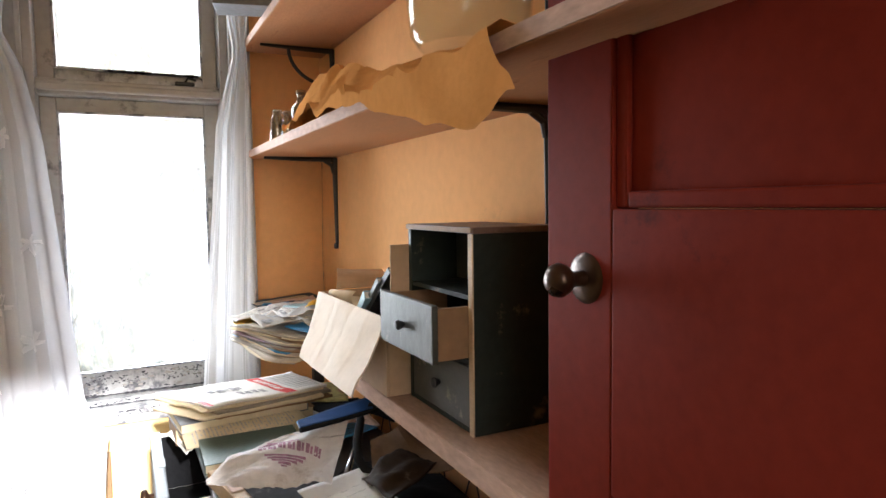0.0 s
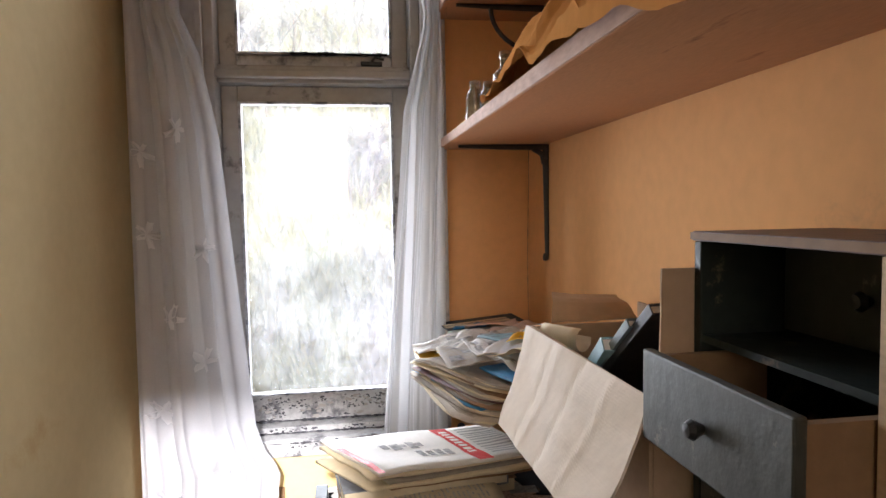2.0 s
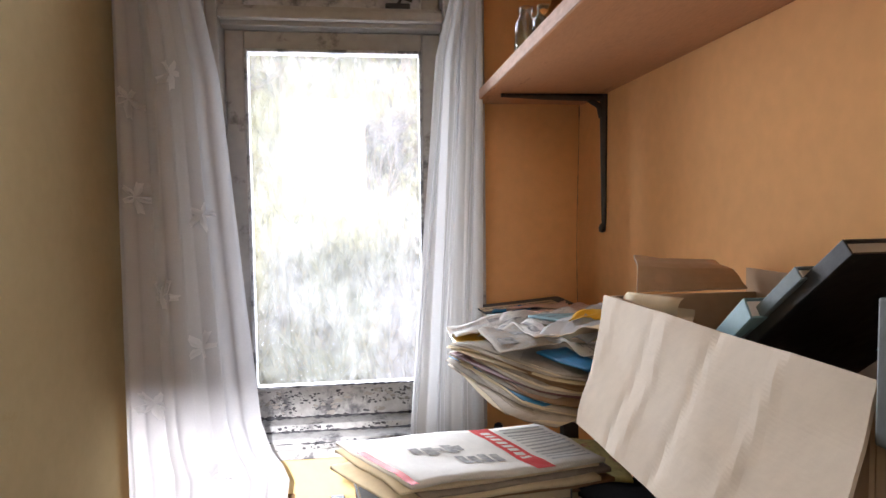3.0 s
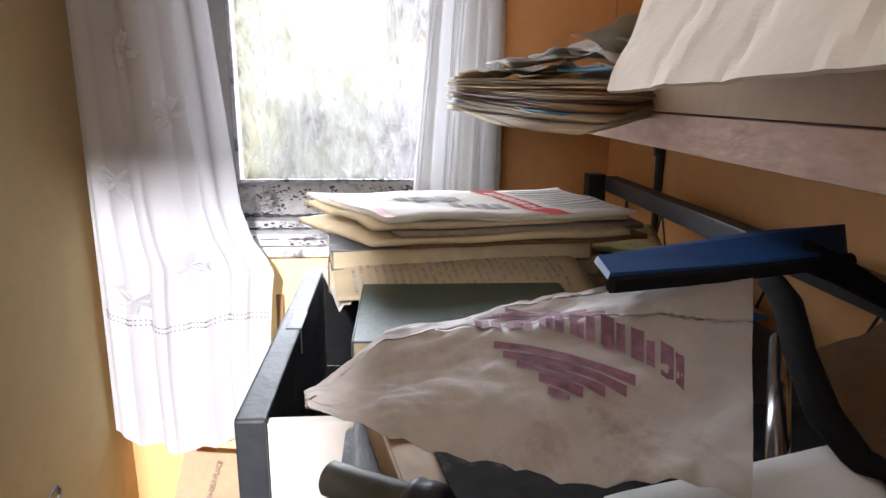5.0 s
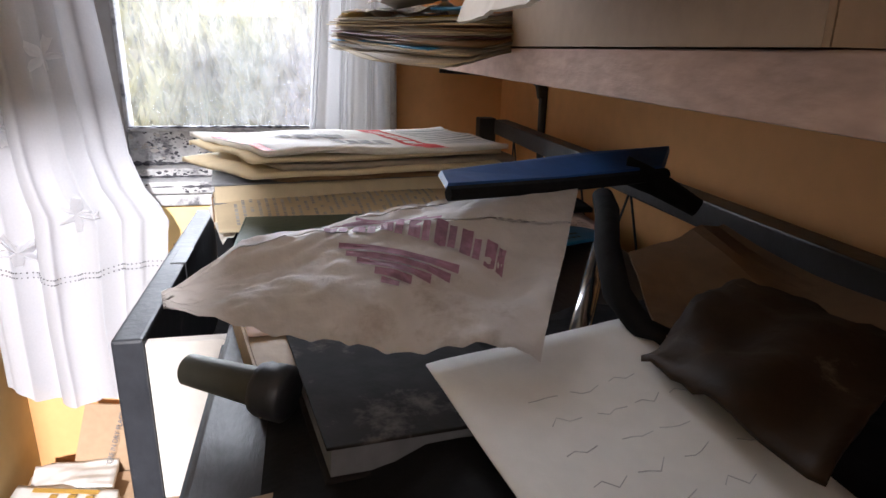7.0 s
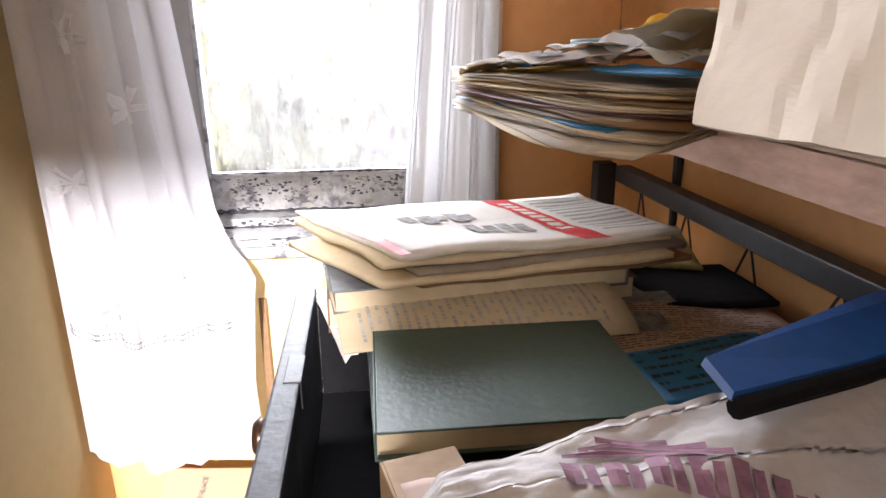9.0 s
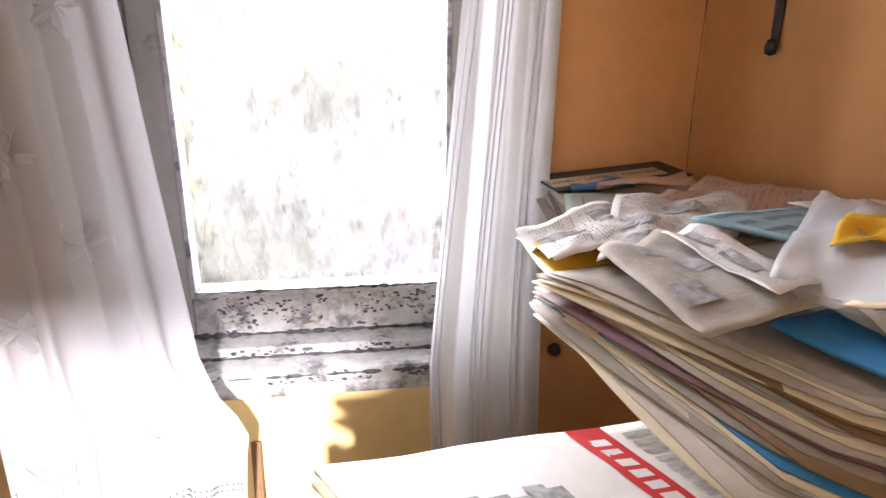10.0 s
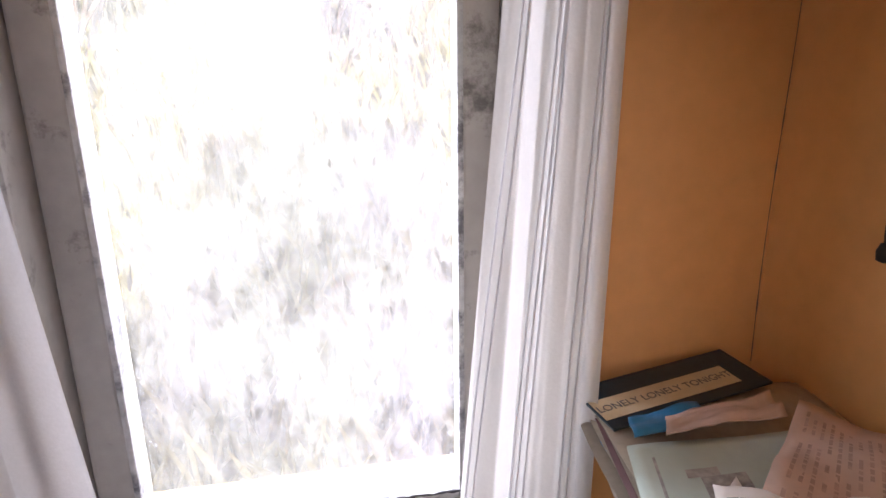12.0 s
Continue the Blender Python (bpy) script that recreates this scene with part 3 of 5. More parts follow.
door_piece("stile", DW - 0.105, DW, 0, DH)
door_piece("stile", 0, 0.105, 0, DH)
for z0, z1 in ((0, 0.2), (1.10, 1.390), (DH - 0.11, DH)):
    door_piece("rail", 0.106, DW - 0.106, z0, z1)
for z0, z1 in ((0.201, 1.099), (1.391, DH - 0.111)):
    pnl = door_piece("panel", 0.106, DW - 0.106, z0, z1, -0.006, 0.006, 0)
    for a in ((0.106, 0.122, z0, z1), (DW - 0.122, DW - 0.106, z0, z1)):
        door_piece("panel_mould", *a, -0.014, -0.0065, 0.003, pnl)
    for a in ((0.123, DW - 0.123, z0, z0 + 0.016), (0.123, DW - 0.123, z1 - 0.016, z1)):
        door_piece("panel_mould", *a, -0.014, -0.0065, 0.003, pnl)
KN = (DW - 0.066, 1.318)
knob = part("door_knob", lathe([(0.0, 0.048), (0.009, 0.047), (0.016, 0.041), (0.018, 0.034), (0.015, 0.026), (0.009, 0.020), (0.008, 0.012), (0.009, 0.0)], 24,
                               pose(-DT / 2, KN[0], KN[1], 0, -90, 0)), M_BRASS, door, "worn brown turned knob", True)
part("knob_rose", lathe([(0.0, 0.004), (0.022, 0.004), (0.026, 0.001), (0.027, 0.0)], 24, pose(-DT / 2, KN[0], KN[1], 0, -90, 0)), M_BRASS, knob, "", True)

# ---- shelves ----


def bracket(y, z, arm, drop, curved):
    """An iron shelf bracket on the right-hand wall, its top at z."""
    br = tagged(empty("shelf_bracket", pose(XR, y, z)), "black iron shelf bracket screwed to the wall", "bracket", "shelf brackets")
    part("upright", tube([(-0.004, 0, 0), (-0.004, 0, -drop * 0.93), (-0.004, 0, -drop)], [0.011, 0.006, 0.004], 8), M_IRON, br)
    part("arm", tube([(-0.006, 0, -0.006), (-arm * 0.55, 0, -0.006), (-arm, 0, -0.004)], [0.009, 0.007, 0.004], 8), M_IRON, br)
    if curved:
        pts = [(-0.006 - 0.6 * arm * math.sin(a), 0, -0.6 * drop + 0.55 * drop * (1 - math.cos(a))) for a in [k * math.pi / 20 for k in range(11)]]
        part("brace", tube(pts, 0.006, 8), M_IRON, br)
    else:
        part("brace", tube([(-0.010, 0, -0.05), (-0.016, 0, -0.025), (-0.04, 0, -0.010)], 0.007, 8), M_IRON, br)
    part("tip", lathe([(0, -0.012), (0.007, -0.009), (0.008, 0), (0.005, 0.008), (0, 0.01)], 12, pose(-0.008, 0, -drop + 0.004)), M_IRON, br, "", True)
    return br


def shelf(z0, z1, x0, y0, y1, material, label):
    sh = tagged(empty("wall_shelf", pose(XR, 0, z0)), label, "shelf", "wall shelves")
    bm = box(x0 - XR, -0.001, y0, y1, 0, z1 - z0, 0.003)
    part("board", bm, material, sh)
    part("front_edge", box(x0 - XR - 0.0022, x0 - XR - 0.0002, y0, y1, 0.001, z1 - z0 - 0.001, 0.0006), M_EDGE, sh, "paler sawn front edge")
    return sh


shelf(1.564, 1.588, 0.415, 0.20, 2.105, M_SHELF, "reddish varnished wall shelf holding bottles and paper")
shelf(1.915, 1.939, 0.415, 0.20, 2.105, M_SHELF, "reddish varnished upper wall shelf")
low = shelf(1.022, 1.056, 0.465, 0.15, 2.105, M_DUST, "rough dusty pine shelf heaped with papers")
bracket(1.965, 1.563, 0.235, 0.295, False)
bracket(1.965, 1.914, 0.235, 0.20, True)
bracket(0.772, 1.563, 0.235, 0.295, False)
bracket(0.772, 1.914, 0.235, 0.295, False)
bracket(1.86, 1.021, 0.20, 0.22, False)
bracket(0.80, 1.021, 0.20, 0.22, False)

# ---- small chest of drawers on the lower shelf ----


def small_chest():
    x0, x1, y0, y1, z0, z1, t = 0.505, 0.662, 0.725, 0.965, 1.057, 1.362, 0.012
    ch = tagged(empty("small_chest", pose(x0, y0, z0)), "small chipped blue-green chest with a drawer pulled out", "chest of drawers")
    T = Matrix.Translation((-x0, -y0, -z0))
    P = lambda n, b, m, p=None, lab="": part(n, b, m, p or ch, lab)
    P("side", box(x0, x1, y0, y0 + t, z0, z1, 0.0015, m=T), M_BLUE)
    P("side", box(x0, x1, y1 - t, y1, z0, z1, 0.0015, m=T), M_BLUE)
    P("top", box(x0 - 0.002, x1, y0 - 0.002, y1 + 0.002, z1 + 0.0005, z1 + 0.010, 0.002, m=T), M_BROWNTOP, None, "worn brown top")
    P("worn_edge", box(x0 - 0.0045, x0 - 0.0023, y0, y1, z1 + 0.002, z1 + 0.009, m=T), M_TAN, None, "bare front edge of the top")
    P("back", box(x1 - 0.006, x1, y0 + t, y1 - t, z0, z1, m=T), M_BLUE)
    for z in (z0, z0 + 0.105, z0 + 0.205):
        P("rail", box(x0 + 0.002, x1 - 0.007, y0 + t, y1 - t, z, z + 0.007, m=T), M_BLUE)
    P("worn_edge", box(x0 - 0.0025, x0 + 0.0, y0, y0 + t, z0, z1, m=T), M_BARE, None, "bare wood edge where the paint has gone")
    for k, (za, zb, out) in enumerate(((z0 + 0.009, z0 + 0.102, 0.0), (z0 + 0.114, z0 + 0.202, 0.062), (z0 + 0.214, z0 + 0.300, -0.090))):
        f = P("drawer", box(x0 - out, x0 - out + 0.010, y0 + t + 0.002, y1 - t - 0.002, za, zb, 0.002, m=T), M_OLIVE, None, "open olive-grey drawer" if out > 0 else "")
        for ya in (y0 + t + 0.004, y1 - t - 0.012):
            P("drawer_side", box(x0 - out + 0.0105, x1 - 0.03 - max(out, 0), ya, ya + 0.008, za + 0.004, zb - 0.006, m=T), M_TAN, f)
        P("drawer_bottom", box(x0 - out + 0.0105, x1 - 0.03 - max(out, 0), y0 + t + 0.013, y1 - t - 0.013, za + 0.004, za + 0.008, m=T), M_TAN, f)
        P("knob", lathe([(0, 0.016), (0.006, 0.015), (0.009, 0.010), (0.006, 0.004), (0.004, 0)], 16, T @ pose(x0 - out, 0.845, (za + zb) / 2, 0, -90, 0)), M_IRON, f, "small dark knob")
    return ch


small_chest()

# ---- cardboard box with its flap hanging over the shelf ----


def quad_card(name, a, b, c, d, thick, material, parent, label="", n=10, bend=0.0, rough=0.0, creases=()):
    """A sheet of card between four corners (a-b and d-c are its long edges), bowed and slightly uneven."""
    a, b, c, d = (Vector(p) for p in (a, b, c, d))
    nor = (b - a).cross(d - a).normalized()
    bm = bmesh.new()
    g = []
    for side in (0, 1):
        for j in range(n + 1):
            for i in range(n + 1):
                u, v = i / n, j / n
                p = a.lerp(b, u).lerp(d.lerp(c, u), v)
                p += nor * (bend * math.sin(math.pi * v) * 4 * v * (1 - v) + rough * noise.noise(Vector((u * 4, v * 3, a.x * 9))) + side * thick + sum(k * math.exp(-((u + 0.12 * v - c0) / 0.02) ** 2) for c0, k in creases))
                g.append(bm.verts.new(p))
    k, off = n + 1, (n + 1) ** 2
    for j in range(n):
        for i in range(n):
            q = j * k + i
            bm.faces.new((g[q], g[q + 1], g[q + 1 + k], g[q + k]))
            bm.faces.new((g[off + q + k], g[off + q + 1 + k], g[off + q + 1], g[off + q]))
    rim = list(range(k)) + [j * k + n for j in range(1, n + 1)] + [n * k + i for i in range(n - 1, -1, -1)] + [j * k for j in range(n - 1, 0, -1)]
    for p, q in zip(rim, rim[1:] + rim[:1]):
        bm.faces.new((g[p], g[q], g[off + q], g[off + p]))
    ob = part(name, bm, material, parent, label) if parent is not None else mesh_ob(name, bm, material)
    return ob


cb = tagged(empty("cardboard_box", pose(0.56, 1.18, 1.057)), "open brown cardboard box, one pale flap hanging over the shelf", "box")
C0 = Vector((0.56, 1.18, 1.057))
V = lambda x, y, z: Vector((x, y, z)) - C0
BX0, BX1, BY0, BY1, BZ = 0.462, 0.668, 0.975, 1.40, 1.200
part("box_front", box(BX0, BX0 + 0.004, BY0, BY1, 1.057, BZ, m=Matrix.Translation(-C0)), M_CARD, cb)
part("box_back", box(BX1 - 0.004, BX1, BY0, BY1 + 0.02, 1.057, BZ + 0.03, m=Matrix.Translation(-C0)), M_CARD, cb)
part("box_end", box(BX0 + 0.005, BX1 - 0.005, BY0, BY0 + 0.004, 1.057, BZ, m=Matrix.Translation(-C0)), M_CARD, cb)
part("box_end", box(BX0 + 0.005, BX1 - 0.005, BY1 - 0.004, BY1, 1.057, BZ, m=Matrix.Translation(-C0)), M_CARD, cb)
part("box_bottom", box(BX0 + 0.005, BX1 - 0.005, BY0 + 0.005, BY1 - 0.005, 1.057, 1.060, m=Matrix.Translation(-C0)), M_CARD, cb)
quad_card("flap", V(0.458, 1.41, 1.200), V(0.458, 0.965, 1.205), V(0.375, 0.92, 1.085), V(0.377, 1.285, 1.075), 0.003, M_CARDW, cb, "pale creased flap", 40, 0.004, 0.004, ((0.10, -0.0012), (0.34, 0.0016), (0.42, -0.0012), (0.60, 0.0016), (0.82, -0.0012)))
quad_card("flap", V(0.47, 0.972, 1.202), V(0.65, 0.972, 1.202), V(0.65, 0.968, 1.335), V(0.47, 0.968, 1.335), 0.003, M_CARD, cb, "upright end flap", 6, 0.0, 0.004)
quad_card("flap", V(0.50, 1.404, 1.202), V(0.655, 1.404, 1.202), V(0.64, 1.46, 1.235), V(0.52, 1.46, 1.245), 0.003, M_CARD, cb, "", 6, 0.01, 0.004)


def book(name, w, h, t, material, m, label, category="book", pages=M_CREAM, group=""):
    """A bound book lying flat: two boards, a spine and a block of leaves; w along x, h along y."""
    bk = tagged(empty(name, m), label, category, group)
    part("cover", box(-w / 2, w / 2, -h / 2, h / 2, t - 0.002, t, 0.0008), material, bk)
    part("cover", box(-w / 2, w / 2, -h / 2, h / 2, 0, 0.002, 0.0008), material, bk)
    part("spine", box(-w / 2 - 0.002, -w / 2 - 0.0001, -h / 2, h / 2, 0, t, 0.0008), material, bk)
    part("page_block", box(-w / 2, w / 2 - 0.003, -h / 2 + 0.003, h / 2 - 0.003, 0.0022, t - 0.0022), pages, bk)
    return bk


book("folder", 0.17, 0.24, 0.014, M_CHARCOAL, pose(0.575, 1.13, 1.200, -40, 0, 4), "dark ring folder leaning in the cardboard box", "folder", M_PAPER)
book("folder", 0.16, 0.22, 0.012, M_SLATE, pose(0.565, 1.16, 1.185, -40, 0, 2), "grey-blue folder leaning in the cardboard box", "folder", M_PAPER)
book("paper_pad", 0.16, 0.22, 0.02, M_PALEBLUE, pose(0.56, 1.20, 1.150, -38, 0, -3), "pale blue paper pad in the cardboard box", "notepad", M_PAPER)
rolled = sheet(0.16, 0.20, 14, 4, lambda u, v: 0.0)
for v in rolled.verts:
    a = v.co.x / 0.035
    v.co = Vector((0.035 * math.sin(a), v.co.y, 0.035 * (1 - math.cos(a)) + v.co.z))
rolled.transform(pose(0.50, 1.36, 1.170, 0, 35, 30) @ Matrix.Diagonal((0.55, 0.4, 0.55, 1)))
tagged(mesh_ob("curled_paper", rolled, M_CREAM, None, True), "curled cream sheet sticking out of the cardboard box", "paper")

# ---- papers on the lower shelf ----


def bundle(n, x, y, z, w, h, turn, sag, label, tall=0.031, fan=0.09, spread=0.012):
    """A pile of folded newspapers whose curled ends fan out and droop over the shelf's front."""
    bn = tagged(empty("newspaper_bundle", pose(x, y, z, 0, 0, turn)), label, "newspapers")
    for k in range(n):
        f = k / n
        ww, hh = w + rnd(-spread, spread), h + rnd(-spread, spread)
        ph = rnd(0, 6)

        def rise(u, v, f=f, ph=ph):
            end = max(0.0, 0.52 - u)
            near = 0.25 + 0.75 * (1 - v)
            ripple = 0.0020 * math.sin(6 * v + ph) * (0.3 + end) + 0.0010 * math.sin(9 * u + ph)
            return f * tall - sag * (1 - 0.85 * f) * near * end ** 1.7 * 3.2 + ripple

        def outline(u, v, px, py, f=f, ph=ph):
            back = fan * f * (1 - v) ** 0.8 + 0.05 * max(0.0, 0.25 - v) ** 2 * 16 + 0.004 * math.sin(5 * v + ph)
            return px + (1 - u) * back, py
        m = pose(rnd(-0.004, 0.004), rnd(-0.008, 0.008), 0, 0, 0, rnd(-1.5, 1.5))
        kind = {n // 3: M_BLUEP, n // 2: M_PLUM}.get(k) or random.choice((M_NEWS, M_NEWS, M_NEWS, M_NEWS, M_CREAM, M_NEWS, M_TAN, M_GREYP))
        part("newspaper", sheet(ww, hh, 14, 10, rise, 0.0012, m, outline), kind, bn, "", True)
    return bn


bundle(44, 0.482, 1.56, 1.059, 0.33, 0.30, 11, 0.023, "sagging bundle of yellowed folded newspapers on the shelf")
bundle(10, 0.53, 1.93, 1.059, 0.27, 0.30, -8, 0.02, "loose pile of old papers in the shelf corner", 0.02, 0.03)


def leaf_of(name, w, h, m, material, amount, sc, seed, label, thick=0.0006, printed=0, ink=M_INK, category="paper", curl=0.0):
    """A loose sheet, crumpled, with lines of print as thin raised bars."""
    f = crumple(amount, sc, seed)
    g = lambda u, v: f(u, v) + curl * (2 * u - 1) ** 2
    ob = tagged(mesh_ob(name, sheet(w, h, 14, 14, g, thick), material, None, True), label, category)
    ob.matrix_world = m
    if printed:
        bm = bmesh.new()
        for r in range(printed):
            v0 = 0.92 - 0.84 * r / printed
            u = 0.08
            while u < 0.88:
                ln = rnd(0.03, 0.14)
                if rnd(0, 1) < 0.85:
                    u1 = min(u + ln, 0.93)
                    hh = 0.26 / printed
                    q = []
                    for (uu, vv) in ((u, v0), (u1, v0), (u1, v0 + hh), (u, v0 + hh)):
                        q.append(bm.verts.new(((uu - 0.5) * w, (vv - 0.5) * h, g(uu, vv) + thick + 0.0007)))
                    bm.faces.new(q)
                u += ln + 0.015
        part("print", bm, ink, ob)
    return ob


def laid(name, a, b, c, d, material, label, crease=0.008, sc=2.4, seed=1.0, thick=0.0006, rows=0, ink=M_PRINT, category="paper", n=14, pictures=0, bend=0.0, bands=()):
    """A loose leaf laid between four corners, creased, with rows of print and grey pictures as thin flat marks."""
    a, b, c, d = (Vector(p) for p in (a, b, c, d))
    base = (a + b + c + d) / 4
    nor = (b - a).cross(d - a).normalized()
    if nor.z < 0:
        nor = -nor

    def at(u, v, lift=0.0):
        p = a.lerp(b, u).lerp(d.lerp(c, u), v) - base
        k = crease * (noise.noise(Vector((u * sc + seed, v * sc, seed))) + 0.5 * abs(noise.noise(Vector((u * sc * 2, v * sc * 2 + seed, seed)))))
        return p + nor * (k + bend * math.sin(math.pi * u) + lift)
    bm = bmesh.new()
    g = [[[bm.verts.new(at(i / n, j / n, t)) for i in range(n + 1)] for j in range(n + 1)] for t in (0.0, thick)]
    for j in range(n):
        for i in range(n):
            bm.faces.new((g[1][j][i], g[1][j][i + 1], g[1][j + 1][i + 1], g[1][j + 1][i]))
            bm.faces.new((g[0][j][i], g[0][j + 1][i], g[0][j + 1][i + 1], g[0][j][i + 1]))
    for i in range(n):
        for p, q in (((0, i), (0, i + 1)), ((n, i), (n, i + 1)), ((i, 0), (i + 1, 0)), ((i, n), (i + 1, n))):
            bm.faces.new((g[0][p[0]][p[1]], g[0][q[0]][q[1]], g[1][q[0]][q[1]], g[1][p[0]][p[1]]))
    ob = tagged(mesh_ob(name, bm, material, None, True), label, category)
    ob.location = base
    lift = thick + 0.0006

    def cells(bm2, u0, u1, v0, v1, m=1):
        mv = int((v1 - v0) * 14) + 1
        vs = [[bm2.verts.new(at(u0 + (u1 - u0) * i / m, v0 + (v1 - v0) * j / mv, lift)) for i in range(m + 1)] for j in range(mv + 1)]
        for j in range(mv):
            for i in range(m):
                bm2.faces.new((vs[j][i], vs[j][i + 1], vs[j + 1][i + 1], vs[j + 1][i]))
    if rows:
        bm2 = bmesh.new()
        rows = int(rows * 2.0)
        for r in range(rows):
            v0 = 0.07 + 0.86 * r / rows
            u = 0.06
            while u < 0.88:
                ln = rnd(0.015, 0.07)
                cells(bm2, u, min(u + ln, 0.94), v0, v0 + 0.34 / rows)
                u += ln + (0.012 if rnd(0, 1) < 0.8 else 0.10)
        tagged(part("print", bm2, ink, ob, "faded lines of print"), kind="stuff")
    for u0, u1, v0, v1, mt, nm in bands:
        lift += 0.00005
        bm2 = bmesh.new()
        cells(bm2, u0, u1, v0, v1, 3)
        part(nm, bm2, mt, ob)
    for k in range(pictures):
        u0, v0 = rnd(0.08, 0.55), 0.08 + 0.8 * k / pictures
        bm2 = bmesh.new()
        lift += 0.0003
        cells(bm2, u0, u0 + rnd(0.22, 0.36), v0, v0 + 0.55 / pictures, 6)
        part("picture", bm2, M_PHOTO, ob, "grey newspaper photograph")
    return ob


laid("booklet", (0.365, 1.815, 1.080), (0.412, 1.968, 1.082), (0.610, 1.958, 1.084), (0.570, 1.800, 1.090), M_MINT, "pale mint-green booklet with a small grey drawing", 0.003, 1.5, 2.0, 0.003, category="booklet",
     bands=[(0.30, 0.85, 0.105, 0.120, M_PHOTO, "printed_line"), (0.40, 0.62, 0.30, 0.52, M_PHOTO, "printed_drawing"), (0.62, 0.70, 0.24, 0.40, M_PRINT, "printed_drawing")])
song = tagged(empty("sheet_music", pose(0.520, 2.045, 1.086, 4, -3, 10)), "dark blue song sheet with a pale title strip", "sheet music")
part("cover", box(-0.110, 0.112, -0.022, 0.062, 0.0, 0.003, 0.001), M_SONG, song)
part("title_strip", box(-0.108, 0.080, -0.006, 0.030, 0.0032, 0.0037), M_CREAM, song)
label_text("LONELY LONELY TONIGHT", 0.0150, M_INK, pose(-0.014, 0.012, 0.0040), song)
laid("magazine", (0.425, 1.978, 1.087), (0.435, 2.012, 1.088), (0.520, 2.020, 1.092), (0.515, 1.985, 1.090), M_BLUEP, "creased blue magazine page", 0.005, 2.0, 4.0, 0.002, category="magazine")
laid("torn_paper", (0.452, 1.962, 1.092), (0.470, 1.998, 1.093), (0.602, 2.010, 1.098), (0.600, 1.975, 1.094), M_PINK, "torn strip of brownish paper", 0.008, 3.0, 4.6, 0.001)
laid("envelope", (0.300, 1.790, 1.082), (0.298, 1.675, 1.084), (0.46, 1.640, 1.099), (0.46, 1.790, 1.096), M_YELLOW, "ochre envelope poking out of the heap", 0.006, 2, 8.8, 0.0012, category="envelope")
laid("loose_paper", (0.298, 1.785, 1.090), (0.303, 1.675, 1.092), (0.47, 1.74, 1.104), (0.47, 1.88, 1.104), M_PAPER, "creased white printed sheet on the heap", 0.014, 3.0, 1.3, rows=20, pictures=2)
laid("loose_paper", (0.335, 1.665, 1.100), (0.45, 1.66, 1.106), (0.565, 1.80, 1.110), (0.44, 1.87, 1.108), M_PAPER, "creased white page with grey photographs", 0.014, 3.0, 3.4, rows=22, pictures=3)
laid("handwritten_letter", (0.47, 1.85, 1.100), (0.62, 1.985, 1.098), (0.672, 1.82, 1.110), (0.59, 1.69, 1.112), M_PINK, "large pinkish handwritten letter on the heap", 0.012, 2.4, 2.9, rows=9, ink=M_FAINT)
laid("newspaper_page", (0.335, 1.665, 1.108), (0.405, 1.700, 1.112), (0.455, 1.530, 1.116), (0.340, 1.505, 1.104), M_NEWS, "grey newspaper page with photographs", 0.008, 2.2, 4.1, rows=26, pictures=3)
laid("newspaper_cutting", (0.395, 1.675, 1.119), (0.436, 1.688, 1.120), (0.445, 1.545, 1.122), (0.395, 1.522, 1.120), M_PAPER, "narrow white newspaper cutting", 0.006, 2.4, 7.7, rows=30, pictures=2)
laid("exercise_book", (0.430, 1.690, 1.122), (0.555, 1.725, 1.122), (0.600, 1.640, 1.126), (0.485, 1.585, 1.126), M_PALEBLUE, "pale blue exercise book", 0.003, 1.4, 6.2, 0.004, 2, M_SLATE, category="book")
laid("loose_paper", (0.545, 1.72, 1.128), (0.65, 1.72, 1.128), (0.66, 1.60, 1.130), (0.56, 1.62, 1.130), M_PAPER, "white letter on the blue exercise book", 0.008, 2.2, 9.2, rows=9)
laid("plastic_sleeve", (0.412, 1.555, 1.122), (0.58, 1.72, 1.132), (0.66, 1.66, 1.135), (0.455, 1.46, 1.125), M_PLASTIC, "crumpled clear plastic sleeve", 0.016, 3.0, 3.3, category="plastic sleeve", bend=0.012)
laid("yellow_packet", (0.462, 1.565, 1.142), (0.515, 1.615, 1.146), (0.575, 1.60, 1.146), (0.52, 1.535, 1.142), M_YELLOW, "yellow plastic packet on the papers", 0.008, 3.0, 5.3, 0.002, category="packet")
laid("loose_paper", (0.42, 1.58, 1.112), (0.46, 1.44, 1.108), (0.63, 1.42, 1.118), (0.60, 1.58, 1.122), M_PAPER, "crumpled white letter behind the flap", 0.016, 2.6, 2.2, rows=14)
laid("cream_paper", (0.40, 1.48, 1.122), (0.47, 1.43, 1.140), (0.60, 1.47, 1.140), (0.55, 1.55, 1.122), M_CREAM, "curled cream paper behind the flap", 0.016, 2.2, 6.6, bend=0.014)
laid("blue_card", (0.40, 1.53, 1.098), (0.44, 1.42, 1.094), (0.47, 1.43, 1.096), (0.45, 1.54, 1.100), M_BLUEP, "bright blue card edge in the heap", 0.003, 2, 1.6, 0.003, category="card")
tagged(mesh_ob("white_carton", box(-0.025, 0.03, -0.045, 0.045, 0, 0.014, 0.002, m=pose(0.482, 1.455, 1.0575, 0, 0, 10)), M_PAPER), "small white carton under the newspapers", "carton")

# ---- bottles, bowl, jar and wrapping paper on the middle shelf ----


